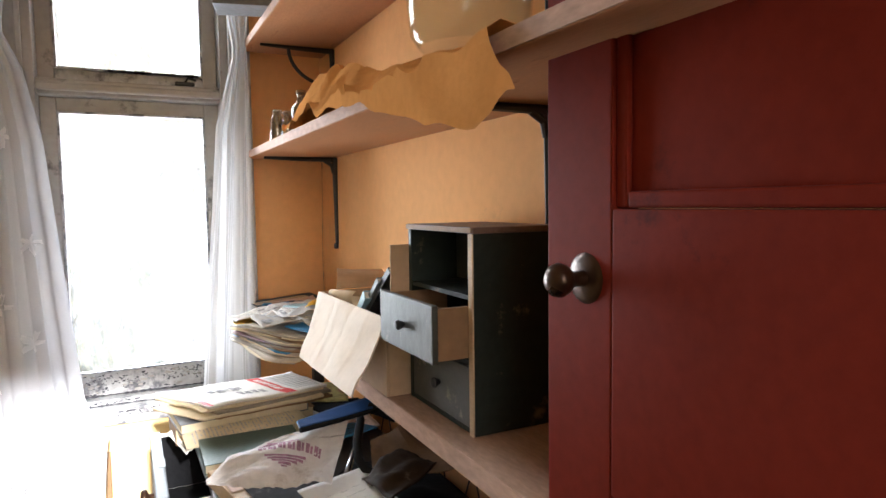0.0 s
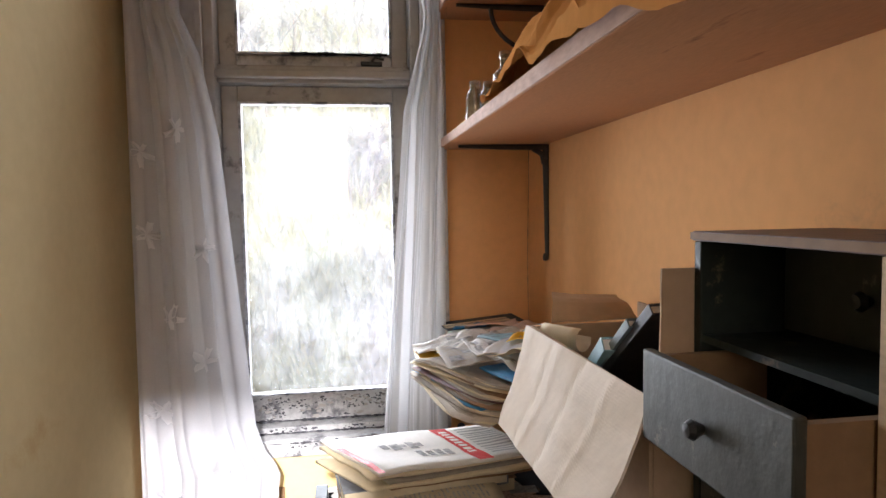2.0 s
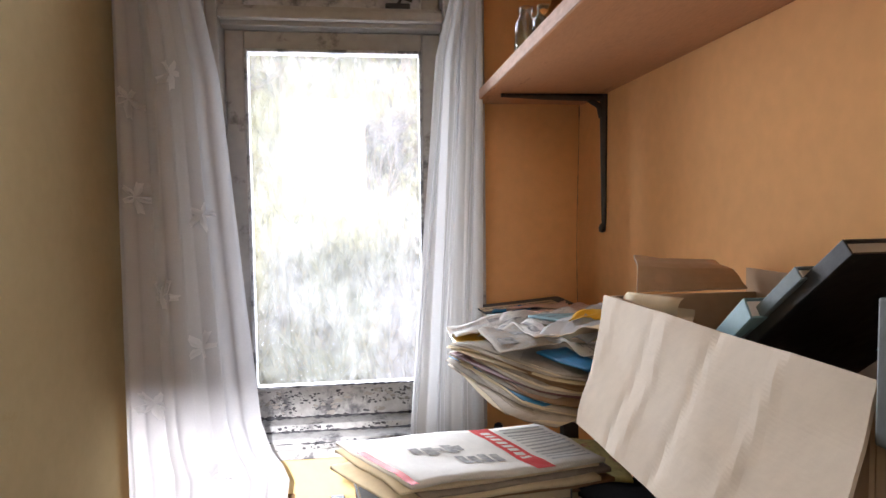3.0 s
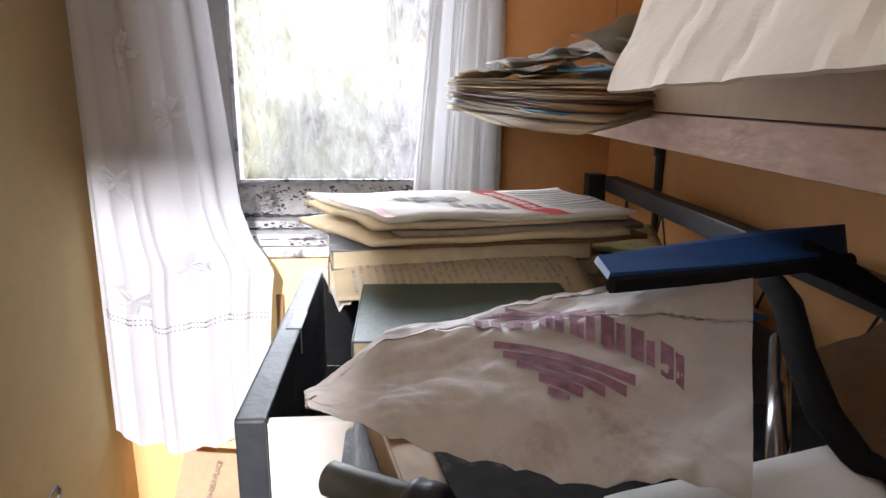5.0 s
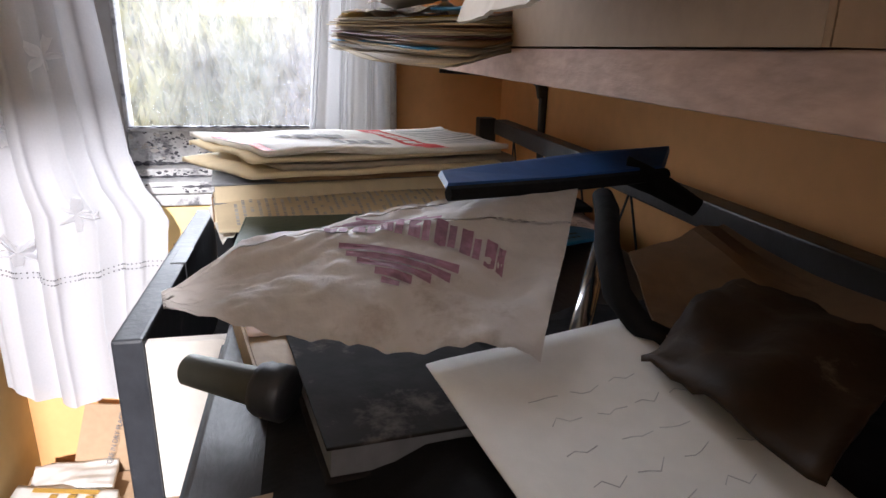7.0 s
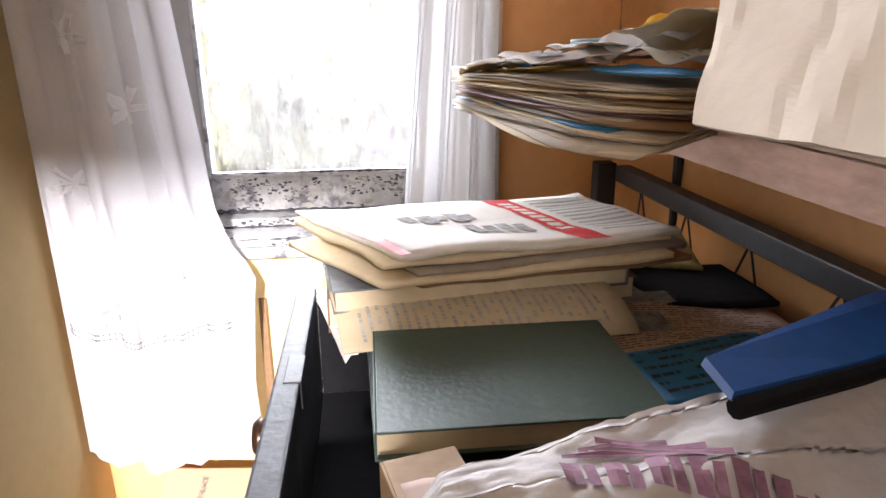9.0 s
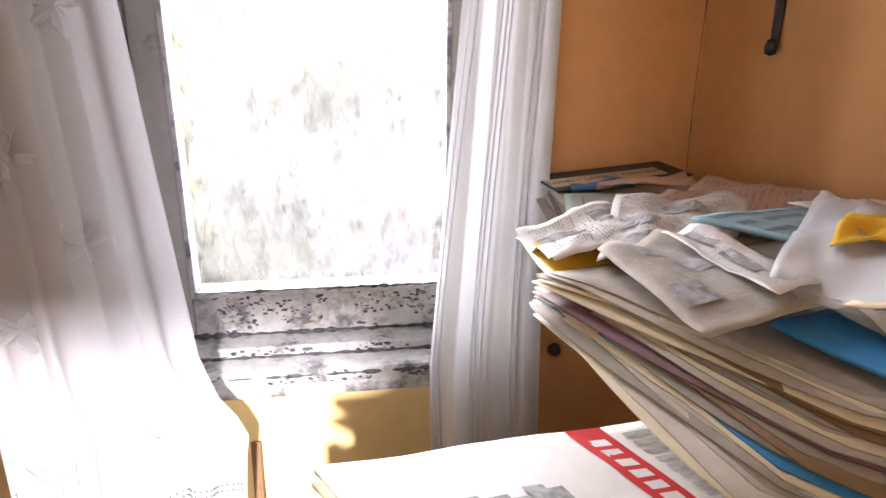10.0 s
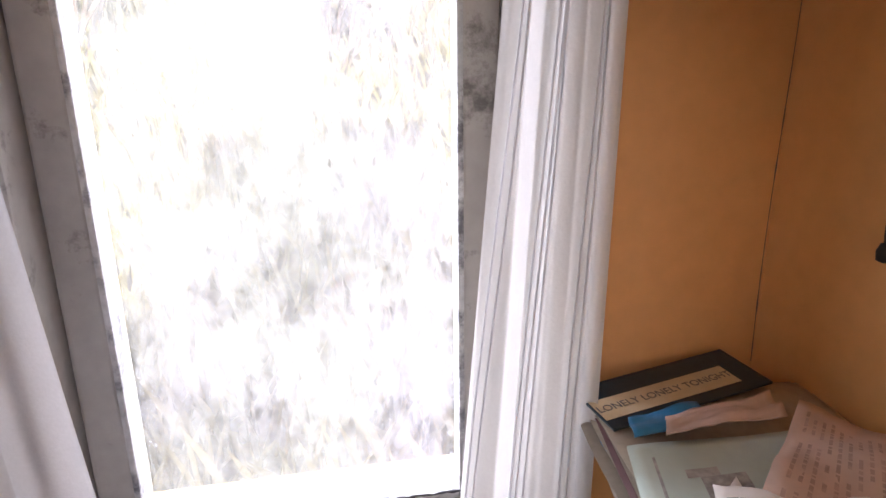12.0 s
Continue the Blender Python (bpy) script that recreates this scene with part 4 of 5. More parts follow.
def bottle(x, y, prof, label, stopper=None):
    bt = tagged(empty("glass_bottle", pose(x, y, 1.5885)), label, "bottle", "bottles on the shelf")
    inner = [(max(r - 0.0022, 0.0005), z + (0.003 if k == 0 else 0)) for k, (r, z) in enumerate(prof)]
    part("glass", lathe([(0, prof[0][1])] + prof + inner[::-1] + [(0, inner[0][1])], 20), M_BOTTLE, bt, "", True)
    if stopper:
        r, z = prof[-1]
        part("stopper", lathe([(0, z - 0.008), (r - 0.003, z - 0.008), (r - 0.001, z + stopper), (0, z + stopper)], 16), M_CORK, bt, "", True)
    return bt


bottle(0.448, 1.765, [(0.021, 0), (0.022, 0.004), (0.020, 0.062), (0.013, 0.074), (0.011, 0.080), (0.013, 0.083), (0.013, 0.092)], "small clear conical glass bottle")
bottle(0.470, 1.725, [(0.019, 0), (0.021, 0.004), (0.021, 0.055), (0.013, 0.068), (0.013, 0.080)], "small clear glass bottle", 0.004)
bottle(0.492, 1.660, [(0.026, 0), (0.028, 0.005), (0.028, 0.085), (0.012, 0.100), (0.012, 0.118), (0.014, 0.120), (0.014, 0.126)], "clear glass medicine bottle", 0.006)
bowl = tagged(mesh_ob("glass_bowl", lathe([(0.0, 0.0), (0.022, 0.0), (0.048, 0.016), (0.062, 0.042), (0.064, 0.055), (0.060, 0.055), (0.057, 0.043), (0.044, 0.019), (0.0, 0.006)], 28), M_THIN, None, True), "small clear glass bowl", "bowl")
bowl.matrix_world = pose(0.575, 1.63, 1.5885)
jar = tagged(mesh_ob("glass_dome", lathe([(0.085, 0), (0.098, 0.02), (0.104, 0.08), (0.100, 0.14), (0.078, 0.19), (0.035, 0.215), (0, 0.22), (0, 0.217), (0.034, 0.212), (0.075, 0.187), (0.097, 0.139), (0.101, 0.08), (0.095, 0.02), (0.082, 0)], 36), M_THIN, None, True), "large clear glass dome behind brown paper", "glass dome")
jar.matrix_world = pose(0.570, 0.845, 1.66)


def lerp_table(rows):
    """Height or place by a coordinate, from a few steps in falling order."""
    def f(z):
        if z >= rows[0][0]:
            return rows[0][1]
        for (za, xa), (zb, xb) in zip(rows, rows[1:]):
            if z >= zb:
                return xb + (xa - xb) * (z - zb) / (za - zb)
        return rows[-1][1]
    return f


def wrapping():
    """The brown sheet: its front hangs over the shelf's edge, a ridge runs along it, its back rests by the wall."""
    hang = lerp_table([(1.60, 1.598), (1.25, 1.592), (0.92, 1.566), (0.82, 1.540), (0.64, 1.502), (0.54, 1.487), (0.50, 1.495), (0.47, 1.515)])
    ridge = lerp_table([(1.60, 1.60), (1.50, 1.665), (1.36, 1.715), (1.10, 1.668), (0.90, 1.634), (0.77, 1.626), (0.67, 1.606), (0.55, 1.594), (0.45, 1.592)])
    crest = lerp_table([(1.60, 0.473), (0.72, 0.473), (0.60, 0.440), (0.45, 0.402)])
    back = lerp_table([(1.60, 1.598), (0.40, 1.592)])
    bm = bmesh.new()
    g = []
    ny, nx = 70, 26
    for t in (0.0, 0.0009):
        for j in range(ny + 1):
            y0 = 1.60 - 1.15 * j / ny
            for i in range(nx + 1):
                v = i / nx
                y = 1.60 - (1.60 - y0) * (1.0 - 0.05 * min(1.0, v / 0.3))
                if v < 0.3:
                    k = v / 0.3
                    z = hang(y) + (ridge(y) - hang(y)) * k ** 1.3
                    x = 0.400 + (crest(y) - 0.400) * min(1.0, max(0.0, (z - 1.593) / max(0.004, ridge(y) - 1.593))) ** 0.8
                else:
                    k = (v - 0.3) / 0.7
                    z = ridge(y) + (back(y) - ridge(y)) * k - 0.010 * math.sin(math.pi * k)
                    x = crest(y) + (0.658 - crest(y)) * k
                fold = noise.noise(Vector((y * 7.0, v * 4.0, 2.3)))
                z += (0.022 * abs(fold) + 0.016 * noise.noise(Vector((y * 15, v * 7, 9.0)))) * (1.4 if y > 1.0 else 0.6)
                x += (0.012 if x > 0.43 else 0.004) * noise.noise(Vector((y * 9.0, v * 5.0, 5.0)))
                z = max(z, 1.5895 if x > 0.412 else 0.0)
                g.append(bm.verts.new((x, y + 0.02 * noise.noise(Vector((v * 6, y * 2, 1.0))), z + t)))
    k, off = nx + 1, (nx + 1) * (ny + 1)
    for j in range(ny):
        for i in range(nx):
            q = j * k + i
            bm.faces.new((g[q], g[q + 1], g[q + 1 + k], g[q + k]))
            bm.faces.new((g[off + q + k], g[off + q + 1 + k], g[off + q + 1], g[off + q]))
    rim = list(range(k)) + [j * k + nx for j in range(1, ny + 1)] + [ny * k + i for i in range(nx - 1, -1, -1)] + [j * k for j in range(ny - 1, 0, -1)]
    for p, q in zip(rim, rim[1:] + rim[:1]):
        bm.faces.new((g[p], g[q], g[off + q], g[off + p]))
    return bm


tagged(mesh_ob("wrapping_paper", wrapping(), M_KRAFT), "large crumpled sheet of brown wrapping paper on the shelf", "wrapping paper")
tagged(mesh_ob("grey_batten", box(-0.10, 0.09, -0.055, 0.055, 0, 0.018, 0.003, m=pose(0.385, 1.735, 1.9405, 0, 0, -14)), M_GREYP), "grey painted batten on the upper shelf", "batten")

# ---- the large chest of drawers ----
KX0, KX1, KY0, KY1, KZ = 0.185, 0.60, 0.80, 1.76, 0.835
dr = tagged(empty("chest_of_drawers", pose(KX0, KY0, 0)), "dark chest of drawers, cluttered, one drawer pulled out", "chest of drawers")
TK = Matrix.Translation((-KX0, -KY0, 0))
part("side", box(KX0 + 0.01, KX1, KY0, KY0 + 0.018, 0, KZ - 0.02, 0.002, m=TK), M_DARKWOOD, dr)
part("side", box(KX0 + 0.01, KX1, KY1 - 0.018, KY1, 0, KZ - 0.02, 0.002, m=TK), M_DARKWOOD, dr)
part("back", box(KX1 - 0.010, KX1, KY0 + 0.0185, KY1 - 0.0185, 0.05, KZ - 0.02, m=TK), M_DARKWOOD, dr)
part("top", box(KX0 - 0.005, KX1 + 0.005, KY0 - 0.01, KY1 + 0.01, KZ - 0.0195, KZ, 0.004, m=TK), M_DARKWOOD, dr)
part("divider", box(KX0 + 0.012, KX1 - 0.011, 1.250, 1.264, 0.60, KZ - 0.02, m=TK), M_DARKWOOD, dr)
for z in (0.05, 0.325, 0.60):
    part("rail", box(KX0 + 0.01, KX1 - 0.011, KY0 + 0.0185, KY1 - 0.0185, z, z + 0.018, m=TK), M_DARKWOOD, dr)


def drawer(y0, y1, z0, z1, out, n_knobs):
    x = KX0 - out
    f = part("drawer", box(x - 0.014, x + 0.012, y0, y1, z0, z1, 0.003, m=TK), M_CHARCOAL, dr, "charcoal-painted drawer front" + (", pulled out" if out else ""))
    for ya in (y0 + 0.003, y1 - 0.015):
        part("drawer_side", box(x + 0.0125, KX1 - 0.06 - out, ya, ya + 0.012, z0 + 0.008, z1 - 0.006, 0.001, m=TK), M_DRSIDE, f)
    # black bottom and thin black panels put the drawer's inner shade into colour
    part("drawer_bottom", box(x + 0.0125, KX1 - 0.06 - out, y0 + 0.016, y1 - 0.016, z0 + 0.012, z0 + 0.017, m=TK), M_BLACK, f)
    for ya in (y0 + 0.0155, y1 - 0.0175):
        part("inner_shade", box(x + 0.013, KX1 - 0.061 - out, ya, ya + 0.002, z0 + 0.018, z1 - 0.012, m=TK), M_BLACK, f, "black panel painting the shade inside the drawer")
    part("drawer_back", box(KX1 - 0.06 - out, KX1 - 0.05 - out, y0 + 0.004, y1 - 0.004, z0 + 0.008, z1 - 0.012, m=TK), M_DARKWOOD, f)
    for k in range(n_knobs):
        yk = y0 + (y1 - y0) * (k + 0.5) / n_knobs
        part("knob", lathe([(0, 0.030), (0.016, 0.028), (0.021, 0.022), (0.018, 0.015), (0.008, 0.010), (0.008, 0)], 20, TK @ pose(x - 0.014, yk, (z0 + z1) / 2 + 0.01, 0, -90, 0)), M_BRASS, f, "round brown knob", True)
    part("lock", box(x - 0.004, x + 0.0135, (y0 + y1) / 2 - 0.028, (y0 + y1) / 2 + 0.028, z1 - 0.03, z1 + 0.001, 0.001, m=TK), M_IRON, f, "iron drawer lock")


drawer(1.266, 1.728, 0.640, 0.812, 0.092, 1)
drawer(0.822, 1.248, 0.640, 0.812, 0.0, 0)
drawer(0.822, 1.738, 0.348, 0.595, 0.0, 2)
drawer(0.822, 1.738, 0.072, 0.320, 0.0, 2)

# ---- clutter on the chest ----
book("book", 0.215, 0.165, 0.022, M_GREEN, pose(0.285, 1.372, KZ + 0.011, 0, 0, -1), "worn green cloth-bound book", "book")
book("book", 0.235, 0.19, 0.009, M_SLATE, pose(0.292, 1.40, KZ + 0.001, 0, 0, 1), "flat slate-blue covered book", "book")
laid("phone_directory", (0.135, 1.525, KZ + 0.046), (0.150, 1.440, KZ + 0.018), (0.44, 1.455, KZ + 0.014), (0.42, 1.525, KZ + 0.046), M_CREAM, "arched cream directory page with columns of print", 0.005, 2.0, 11.1, 0.0015, 14, bend=0.010, category="directory")
book("book", 0.34, 0.145, 0.040, M_TAN, pose(0.30, 1.607, KZ + 0.001, 0, 0, 3), "thick brown book under the stacked magazines", "book")
book("book", 0.31, 0.160, 0.024, M_GREYP, pose(0.285, 1.575, KZ + 0.042, 0, 0, 187), "grey hardback with yellowed page edges under magazines", "book")
laid("crumpled_page", (0.115, 1.60, KZ + 0.006), (0.150, 1.455, KZ + 0.004), (0.24, 1.47, KZ + 0.022), (0.22, 1.62, KZ + 0.022), M_PAPER, "crumpled white page by the drawer", 0.018, 3.0, 12.1, rows=8)


def magazine(k, z, material, dx, dy, label, bands=(), rows=0):
    """One of the fanned magazines; the lower ones are turned a little and slip out at the near edge."""
    d = -0.012 * (1 - k / 4)
    c = [(0.103 + dx, 1.635 + dy, z + d + 0.003), (0.440 + dx, 1.668 + dy, z), (0.500 + dx * 0.5, 1.512 + dy, z), (0.196 + dx, 1.458 + dy, z + d * 0.4 + 0.004)]
    c = [(x + rnd(-0.012, 0.012), y + rnd(-0.008, 0.008), zz + rnd(-0.001, 0.002)) for x, y, zz in c]
    return tagged(laid("magazine", *c, material, label, 0.007, 2.2, 3.0 + k, 0.0062, rows, category="magazine", bands=bands), group="stacked magazines")


magazine(0, KZ + 0.068, M_TAN, 0.02, 0.00, "brown-edged old magazine in a stack")
magazine(1, KZ + 0.075, M_CREAM, -0.005, -0.012, "cream old magazine in a stack")
magazine(2, KZ + 0.082, M_NEWS, 0.015, 0.0, "grey old magazine in a stack")
magazine(3, KZ + 0.089, M_CREAM, -0.005, 0.005, "yellowed old magazine in a stack")
magazine(4, KZ + 0.096, M_PAPER, 0.0, 0.0, "white magazine with a red band on the stack",
         [(0.63, 0.73, 0.0, 1.0, M_REDINK, "red_band"), (0.0, 0.04, 0.30, 1.0, M_REDINK, "red_corner"),
          *[(0.655, 0.705, 0.10 + 0.085 * k, 0.155 + 0.085 * k, M_PAPER, "band_print") for k in range(8)],
          *[(0.22 + 0.05 * k, 0.26 + 0.05 * k + 0.012 * (k % 2), 0.36 + 0.03 * (k % 3), 0.48 + 0.05 * (k % 2), M_PHOTO, "masthead") for k in range(5)],
          *[(0.36 + 0.055 * k, 0.40 + 0.055 * k, 0.60 + 0.02 * (k % 2), 0.76, M_PHOTO, "masthead") for k in range(4)],
          *[(0.76, 0.97, 0.08 + 0.07 * k, 0.11 + 0.07 * k, M_PRINT, "text_line") for k in range(12)]])
laid("picture_magazine", (0.47, 1.80, KZ + 0.030), (0.62, 1.74, KZ + 0.030), (0.585, 1.60, KZ + 0.018), (0.45, 1.64, KZ + 0.030), M_FLOWER, "flower-printed yellow-green magazine lying flat", 0.006, 1.5, 14.2, 0.006, category="magazine")
laid("black_folder", (0.47, 1.64, KZ + 0.012), (0.62, 1.62, KZ + 0.016), (0.62, 1.50, KZ + 0.012), (0.50, 1.52, KZ + 0.008), M_BLACK, "flat black plastic folder", 0.003, 1.5, 3.1, 0.006, category="folder")
laid("newspaper", (0.40, 1.60, KZ + 0.010), (0.62, 1.58, KZ + 0.006), (0.605, 1.40, KZ + 0.008), (0.40, 1.42, KZ + 0.008), M_PINK, "pinkish newspaper page with brown print", 0.008, 1.5, 15.2, 0.002, 16, M_TAN, category="newspaper", pictures=2)
laid("catalogue", (0.395, 1.405, KZ + 0.016), (0.545, 1.435, KZ + 0.016), (0.585, 1.36, KZ + 0.020), (0.40, 1.315, KZ + 0.020), M_BLUEP, "blue catalogue with dark lettering", 0.004, 1.5, 16.2, 0.003, 3, M_SONG, category="catalogue")


BAG = [Vector(p) for p in ((0.160, 1.118, 0.903), (0.368, 1.024, 0.898), (0.460, 1.196, 0.956), (0.205, 1.172, 0.926))]
BAG_O = Vector((0.31, 1.11, 0.915))


def bag_at(u, v, lift=0.0):
    """u runs from the pointed end to the wide one, v from the near edge to the far one."""
    lo, hi = BAG[0].lerp(BAG[1], u), BAG[0].lerp(BAG[3], min(1, u * 5)).lerp(BAG[2], max(0, (u - 0.2) / 0.8) if u > 0.2 else 0)
    p = lo.lerp(hi, v)
    p += Vector((0.004, -0.014, -0.006)) * math.sin(math.pi * min(1, u * 1.1)) * (1 - v)
    k = 0.010 * noise.noise(Vector((u * 4, v * 3.2, 2.2))) + 0.005 * abs(noise.noise(Vector((u * 10, v * 8, 6.0)))) + 0.0018 * abs(noise.noise(Vector((u * 22, v * 16, 1.0)))) + 0.0007 * noise.noise(Vector((u * 45, v * 34, 4.0)))
    return p + Vector((0, 0, k + 0.014 * math.sin(math.pi * u) * math.sin(math.pi * v) + lift)) - BAG_O


bm = bmesh.new()
gb = [[[bm.verts.new(bag_at(i / 80, j / 56, t)) for i in range(81)] for j in range(57)] for t in (-0.0016, 0.0)]
for t in (0, 1):
    for j in range(56):
        for i in range(80):
            bm.faces.new((gb[t][j][i], gb[t][j][i + 1], gb[t][j + 1][i + 1], gb[t][j + 1][i]))
bmesh.ops.remove_doubles(bm, verts=bm.verts, dist=0.0002)
bag = tagged(mesh_ob("paper_bag", bm, M_BAG, None, True), "crumpled white paper bag with faded purple print", "paper bag")
bag.location = BAG_O


def bag_print():
    bm = bmesh.new()

    def at(p, q):
        """p along the print, q across it; the print runs askew on the bag."""
        return 0.37 + 0.49 * p + 0.02 * q, 0.90 - 0.30 * p - 0.56 * q

    def patch(p0, p1, q0, q1, steps=4):
        rows = []
        for k in range(steps + 1):
            p = p0 + (p1 - p0) * k / steps
            rows.append([bm.verts.new(bag_at(*at(p, q0 + (q1 - q0) * j / 2), 0.0014)) for j in range(3)])
        for lo_, hi_ in zip(rows, rows[1:]):
            for j in range(2):
                bm.faces.new((lo_[j], hi_[j], hi_[j + 1], lo_[j + 1]))
    for k in range(7):
        p, arc = 0.02 + 0.140 * k, 0.05 * math.sin(math.pi * k / 6)
        patch(p, p + 0.062, 0.16 - arc, 0.44 - arc, 2)
        patch(p + 0.072, p + 0.112, 0.18 - arc + 0.04 * (k % 2), 0.45 - arc, 2)
    for k, (c0, c1) in enumerate(((0.16, 0.40), (0.10, 0.52), (0.04, 0.60))):
        patch(c0, c1, -0.10 + 0.07 * k, -0.045 + 0.07 * k)
    for k, (c0, c1) in enumerate(((0.10, 0.74), (0.14, 0.70), (0.20, 0.60), (0.30, 0.50), (0.34, 0.44))):
        patch(c0, c1, 0.60 + 0.085 * k, 0.672 + 0.085 * k)
    return bm


part("print", bag_print(), M_PURPLE, bag, "faded purple shop print in plain bars")

# blue scraper with a dark underside
sc = tagged(empty("blue_scraper", pose(0.455, 1.215, 0.957, 0, 1.5, 19)), "blue plastic scraper with a black edge on the clutter", "scraper")
bm = bmesh.new()
prof = [(-0.125, -0.018, 0.0), (-0.115, 0.010, 0.004), (0.05, 0.024, 0.010), (0.135, 0.010, 0.014), (0.085, -0.028, 0.004), (-0.03, -0.024, 0.0)]
lo = [bm.verts.new((x, y, z)) for x, y, z in prof]
hi = [bm.verts.new((x * 0.98, y * 0.94, z + 0.004)) for x, y, z in prof]
bm.faces.new(lo), bm.faces.new(hi)
for k in range(6):
    bm.faces.new((lo[k], lo[(k + 1) % 6], hi[(k + 1) % 6], hi[k]))
part("blade", bm, M_NAVY, sc)
part("edge_strip", tube([(-0.124, -0.020, -0.003), (-0.03, -0.026, -0.002), (0.085, -0.030, 0.001)], 0.0055, 8), M_BLACK, sc, "black rubber edge")
part("grip", tube([(0.055, -0.010, 0.004), (0.075, -0.030, -0.006), (0.100, -0.055, -0.024)], [0.012, 0.011, 0.008], 10), M_BLACK, sc, "black grip", True)

um = tagged(empty("umbrella", pose(0.44, 1.10, 0.86)), "black umbrella with a chrome shaft under the papers", "umbrella")
part("shaft", tube([(0.033, 0.074, 0.050), (-0.045, -0.055, 0.016)], 0.0068, 14), M_CHROME, um, "dull chrome shaft", True)
part("crook", tube([(0.060, 0.140, 0.072), (0.052, 0.118, 0.076), (0.034, 0.073, 0.076), (0.012, 0.025, 0.064), (-0.001, -0.020, 0.047), (0.006, -0.043, 0.032), (0.034, -0.062, 0.022)], [0.007, 0.009, 0.0095, 0.009, 0.009, 0.008, 0.007], 14), M_BLACK, um, "curved black handle", True)

tl = tagged(empty("torch", pose(0.172, 1.102, 0.866, 0, 95, -27)), "grey-green metal torch lying among the clutter", "torch")
part("barrel", lathe([(0, 0), (0.0075, 0), (0.0095, 0.002), (0.0100, 0.012), (0.0115, 0.046), (0.0115, 0.048)], 24), M_TORCH, tl, "", True)
part("head", lathe([(0.0116, 0.0482), (0.0150, 0.050), (0.0165, 0.054), (0.0158, 0.057), (0.0168, 0.060), (0.0168, 0.068), (0.0140, 0.071), (0, 0.069)], 24), M_CHARCOAL, tl, "", True)
book("book", 0.12, 0.155, 0.021, M_SCUFF, pose(0.298, 1.085, KZ + 0.012, 0, -3, 189.7), "battered black book with grubby page edges", "book", M_GREYP)
book("book", 0.05, 0.18, 0.03, M_BARE, pose(0.222, 1.18, KZ + 0.001, 0, 0, 12), "narrow tan notebook on its side", "notebook")
leaf_of("pink_wrapper", 0.07, 0.10, pose(0.232, 1.19, KZ + 0.034, 0, 0, 10), M_PINK, 0.004, 2, 17.7, "faded pink paper wrapper")

env = leaf_of("white_envelope", 0.135, 0.17, pose(0.393, 0.980, 0.878, 6, -3, 11), M_PAPER, 0.002, 1.2, 18.8, "white envelope with faint handwriting", 0.0012, category="envelope")
bm = bmesh.new()
for r in range(5):
    for k in range(3 + r % 2):
        x0 = -0.035 + 0.026 * k + rnd(-0.004, 0.004)
        y0 = 0.03 - 0.02 * r
        merge(bm, tube([(x0, y0, 0.0035), (x0 + 0.005, y0 + rnd(-0.004, 0.006), 0.0035), (x0 + 0.010, y0 + rnd(-0.005, 0.003), 0.0035), (x0 + 0.017, y0 + rnd(-0.002, 0.004), 0.0035)], 0.00028, 5))
tagged(part("handwriting", bm, M_PENCIL, env, "faint pencil handwriting"), kind="stuff")
leaf_of("tan_card", 0.20, 0.12, pose(0.30, 0.96, 0.842, 0, 0, 10), M_CARD, 0.003, 1.5, 19.3, "stained brown card lying flat", 0.002)
quad_card("card_sheet", (0.500, 1.18, 0.902), (0.645, 1.235, 0.912), (0.640, 0.93, 0.905), (0.448, 1.025, 0.895), 0.002, M_TAN, None, "", 12, 0.010, 0.008)
tagged(bpy.data.objects["card_sheet"], "bent tan card sheet against the wall", "card")
laid("leather_flap", (0.425, 1.020, 0.893), (0.530, 1.085, 0.905), (0.565, 0.985, 0.905), (0.440, 0.905, 0.893), M_LEATHER, "worn dark brown leather flap", 0.014, 2.6, 5.1, 0.004, category="leather", bend=0.004)
tagged(mesh_ob("black_cloth", sheet(0.40, 0.36, 24, 20, lambda u, v: 0.001 + 0.022 * (math.sin(math.pi * u) * math.sin(math.pi * v)) ** 0.6 + 0.020 * noise.noise(Vector((u * 9, v * 9, 4.4))) * math.sin(math.pi * u), 0.003, pose(0.42, 1.03, KZ + 0.001)), M_BLACK, None, True),
       "crumpled black cloth under the papers", "cloth")

# ---- black metal bed frame leaning along the wall behind the chest ----
bf = tagged(empty("metal_bed_frame", pose(0.60, 2.0, 0)), "black angle-iron bed frame with a wire mesh, stood along the wall", "bed frame")
TB = Matrix.Translation((-0.60, -2.0, 0))
part("post", box(0.588, 0.622, 1.975, 2.010, 0.0, 0.922, 0.003, m=TB), M_IRON, bf)
part("post", box(0.635, 0.660, 0.60, 0.635, 0.0, 0.922, 0.003, m=TB), M_IRON, bf)
rl = part("top_rail", box(-0.013, 0.013, -0.695, 0.66, -0.014, 0.014, 0.002, m=TB @ pose(0.628, 1.305, 0.907, 0, 0, 0)), M_IRON, bf)
part("bottom_rail", box(0.627, 0.650, 0.637, 1.974, 0.16, 0.185, 0.002, m=TB), M_IRON, bf)
bm = bmesh.new()
for k in range(9):
    y = 0.66 + 0.155 * k
    for s in (-1, 1):
        y2 = y + s * 0.32
        ya, yb = max(0.645, min(1.97, y)), max(0.645, min(1.97, y2))
        merge(bm, tube([(0.636, ya, 0.892), (0.640, (ya + yb) / 2 + 0.01, 0.54), (0.636, yb, 0.188)], 0.0016, 5))
bm.transform(TB)
part("wire_mesh", bm, M_IRON, bf)

# ---- curtains ----


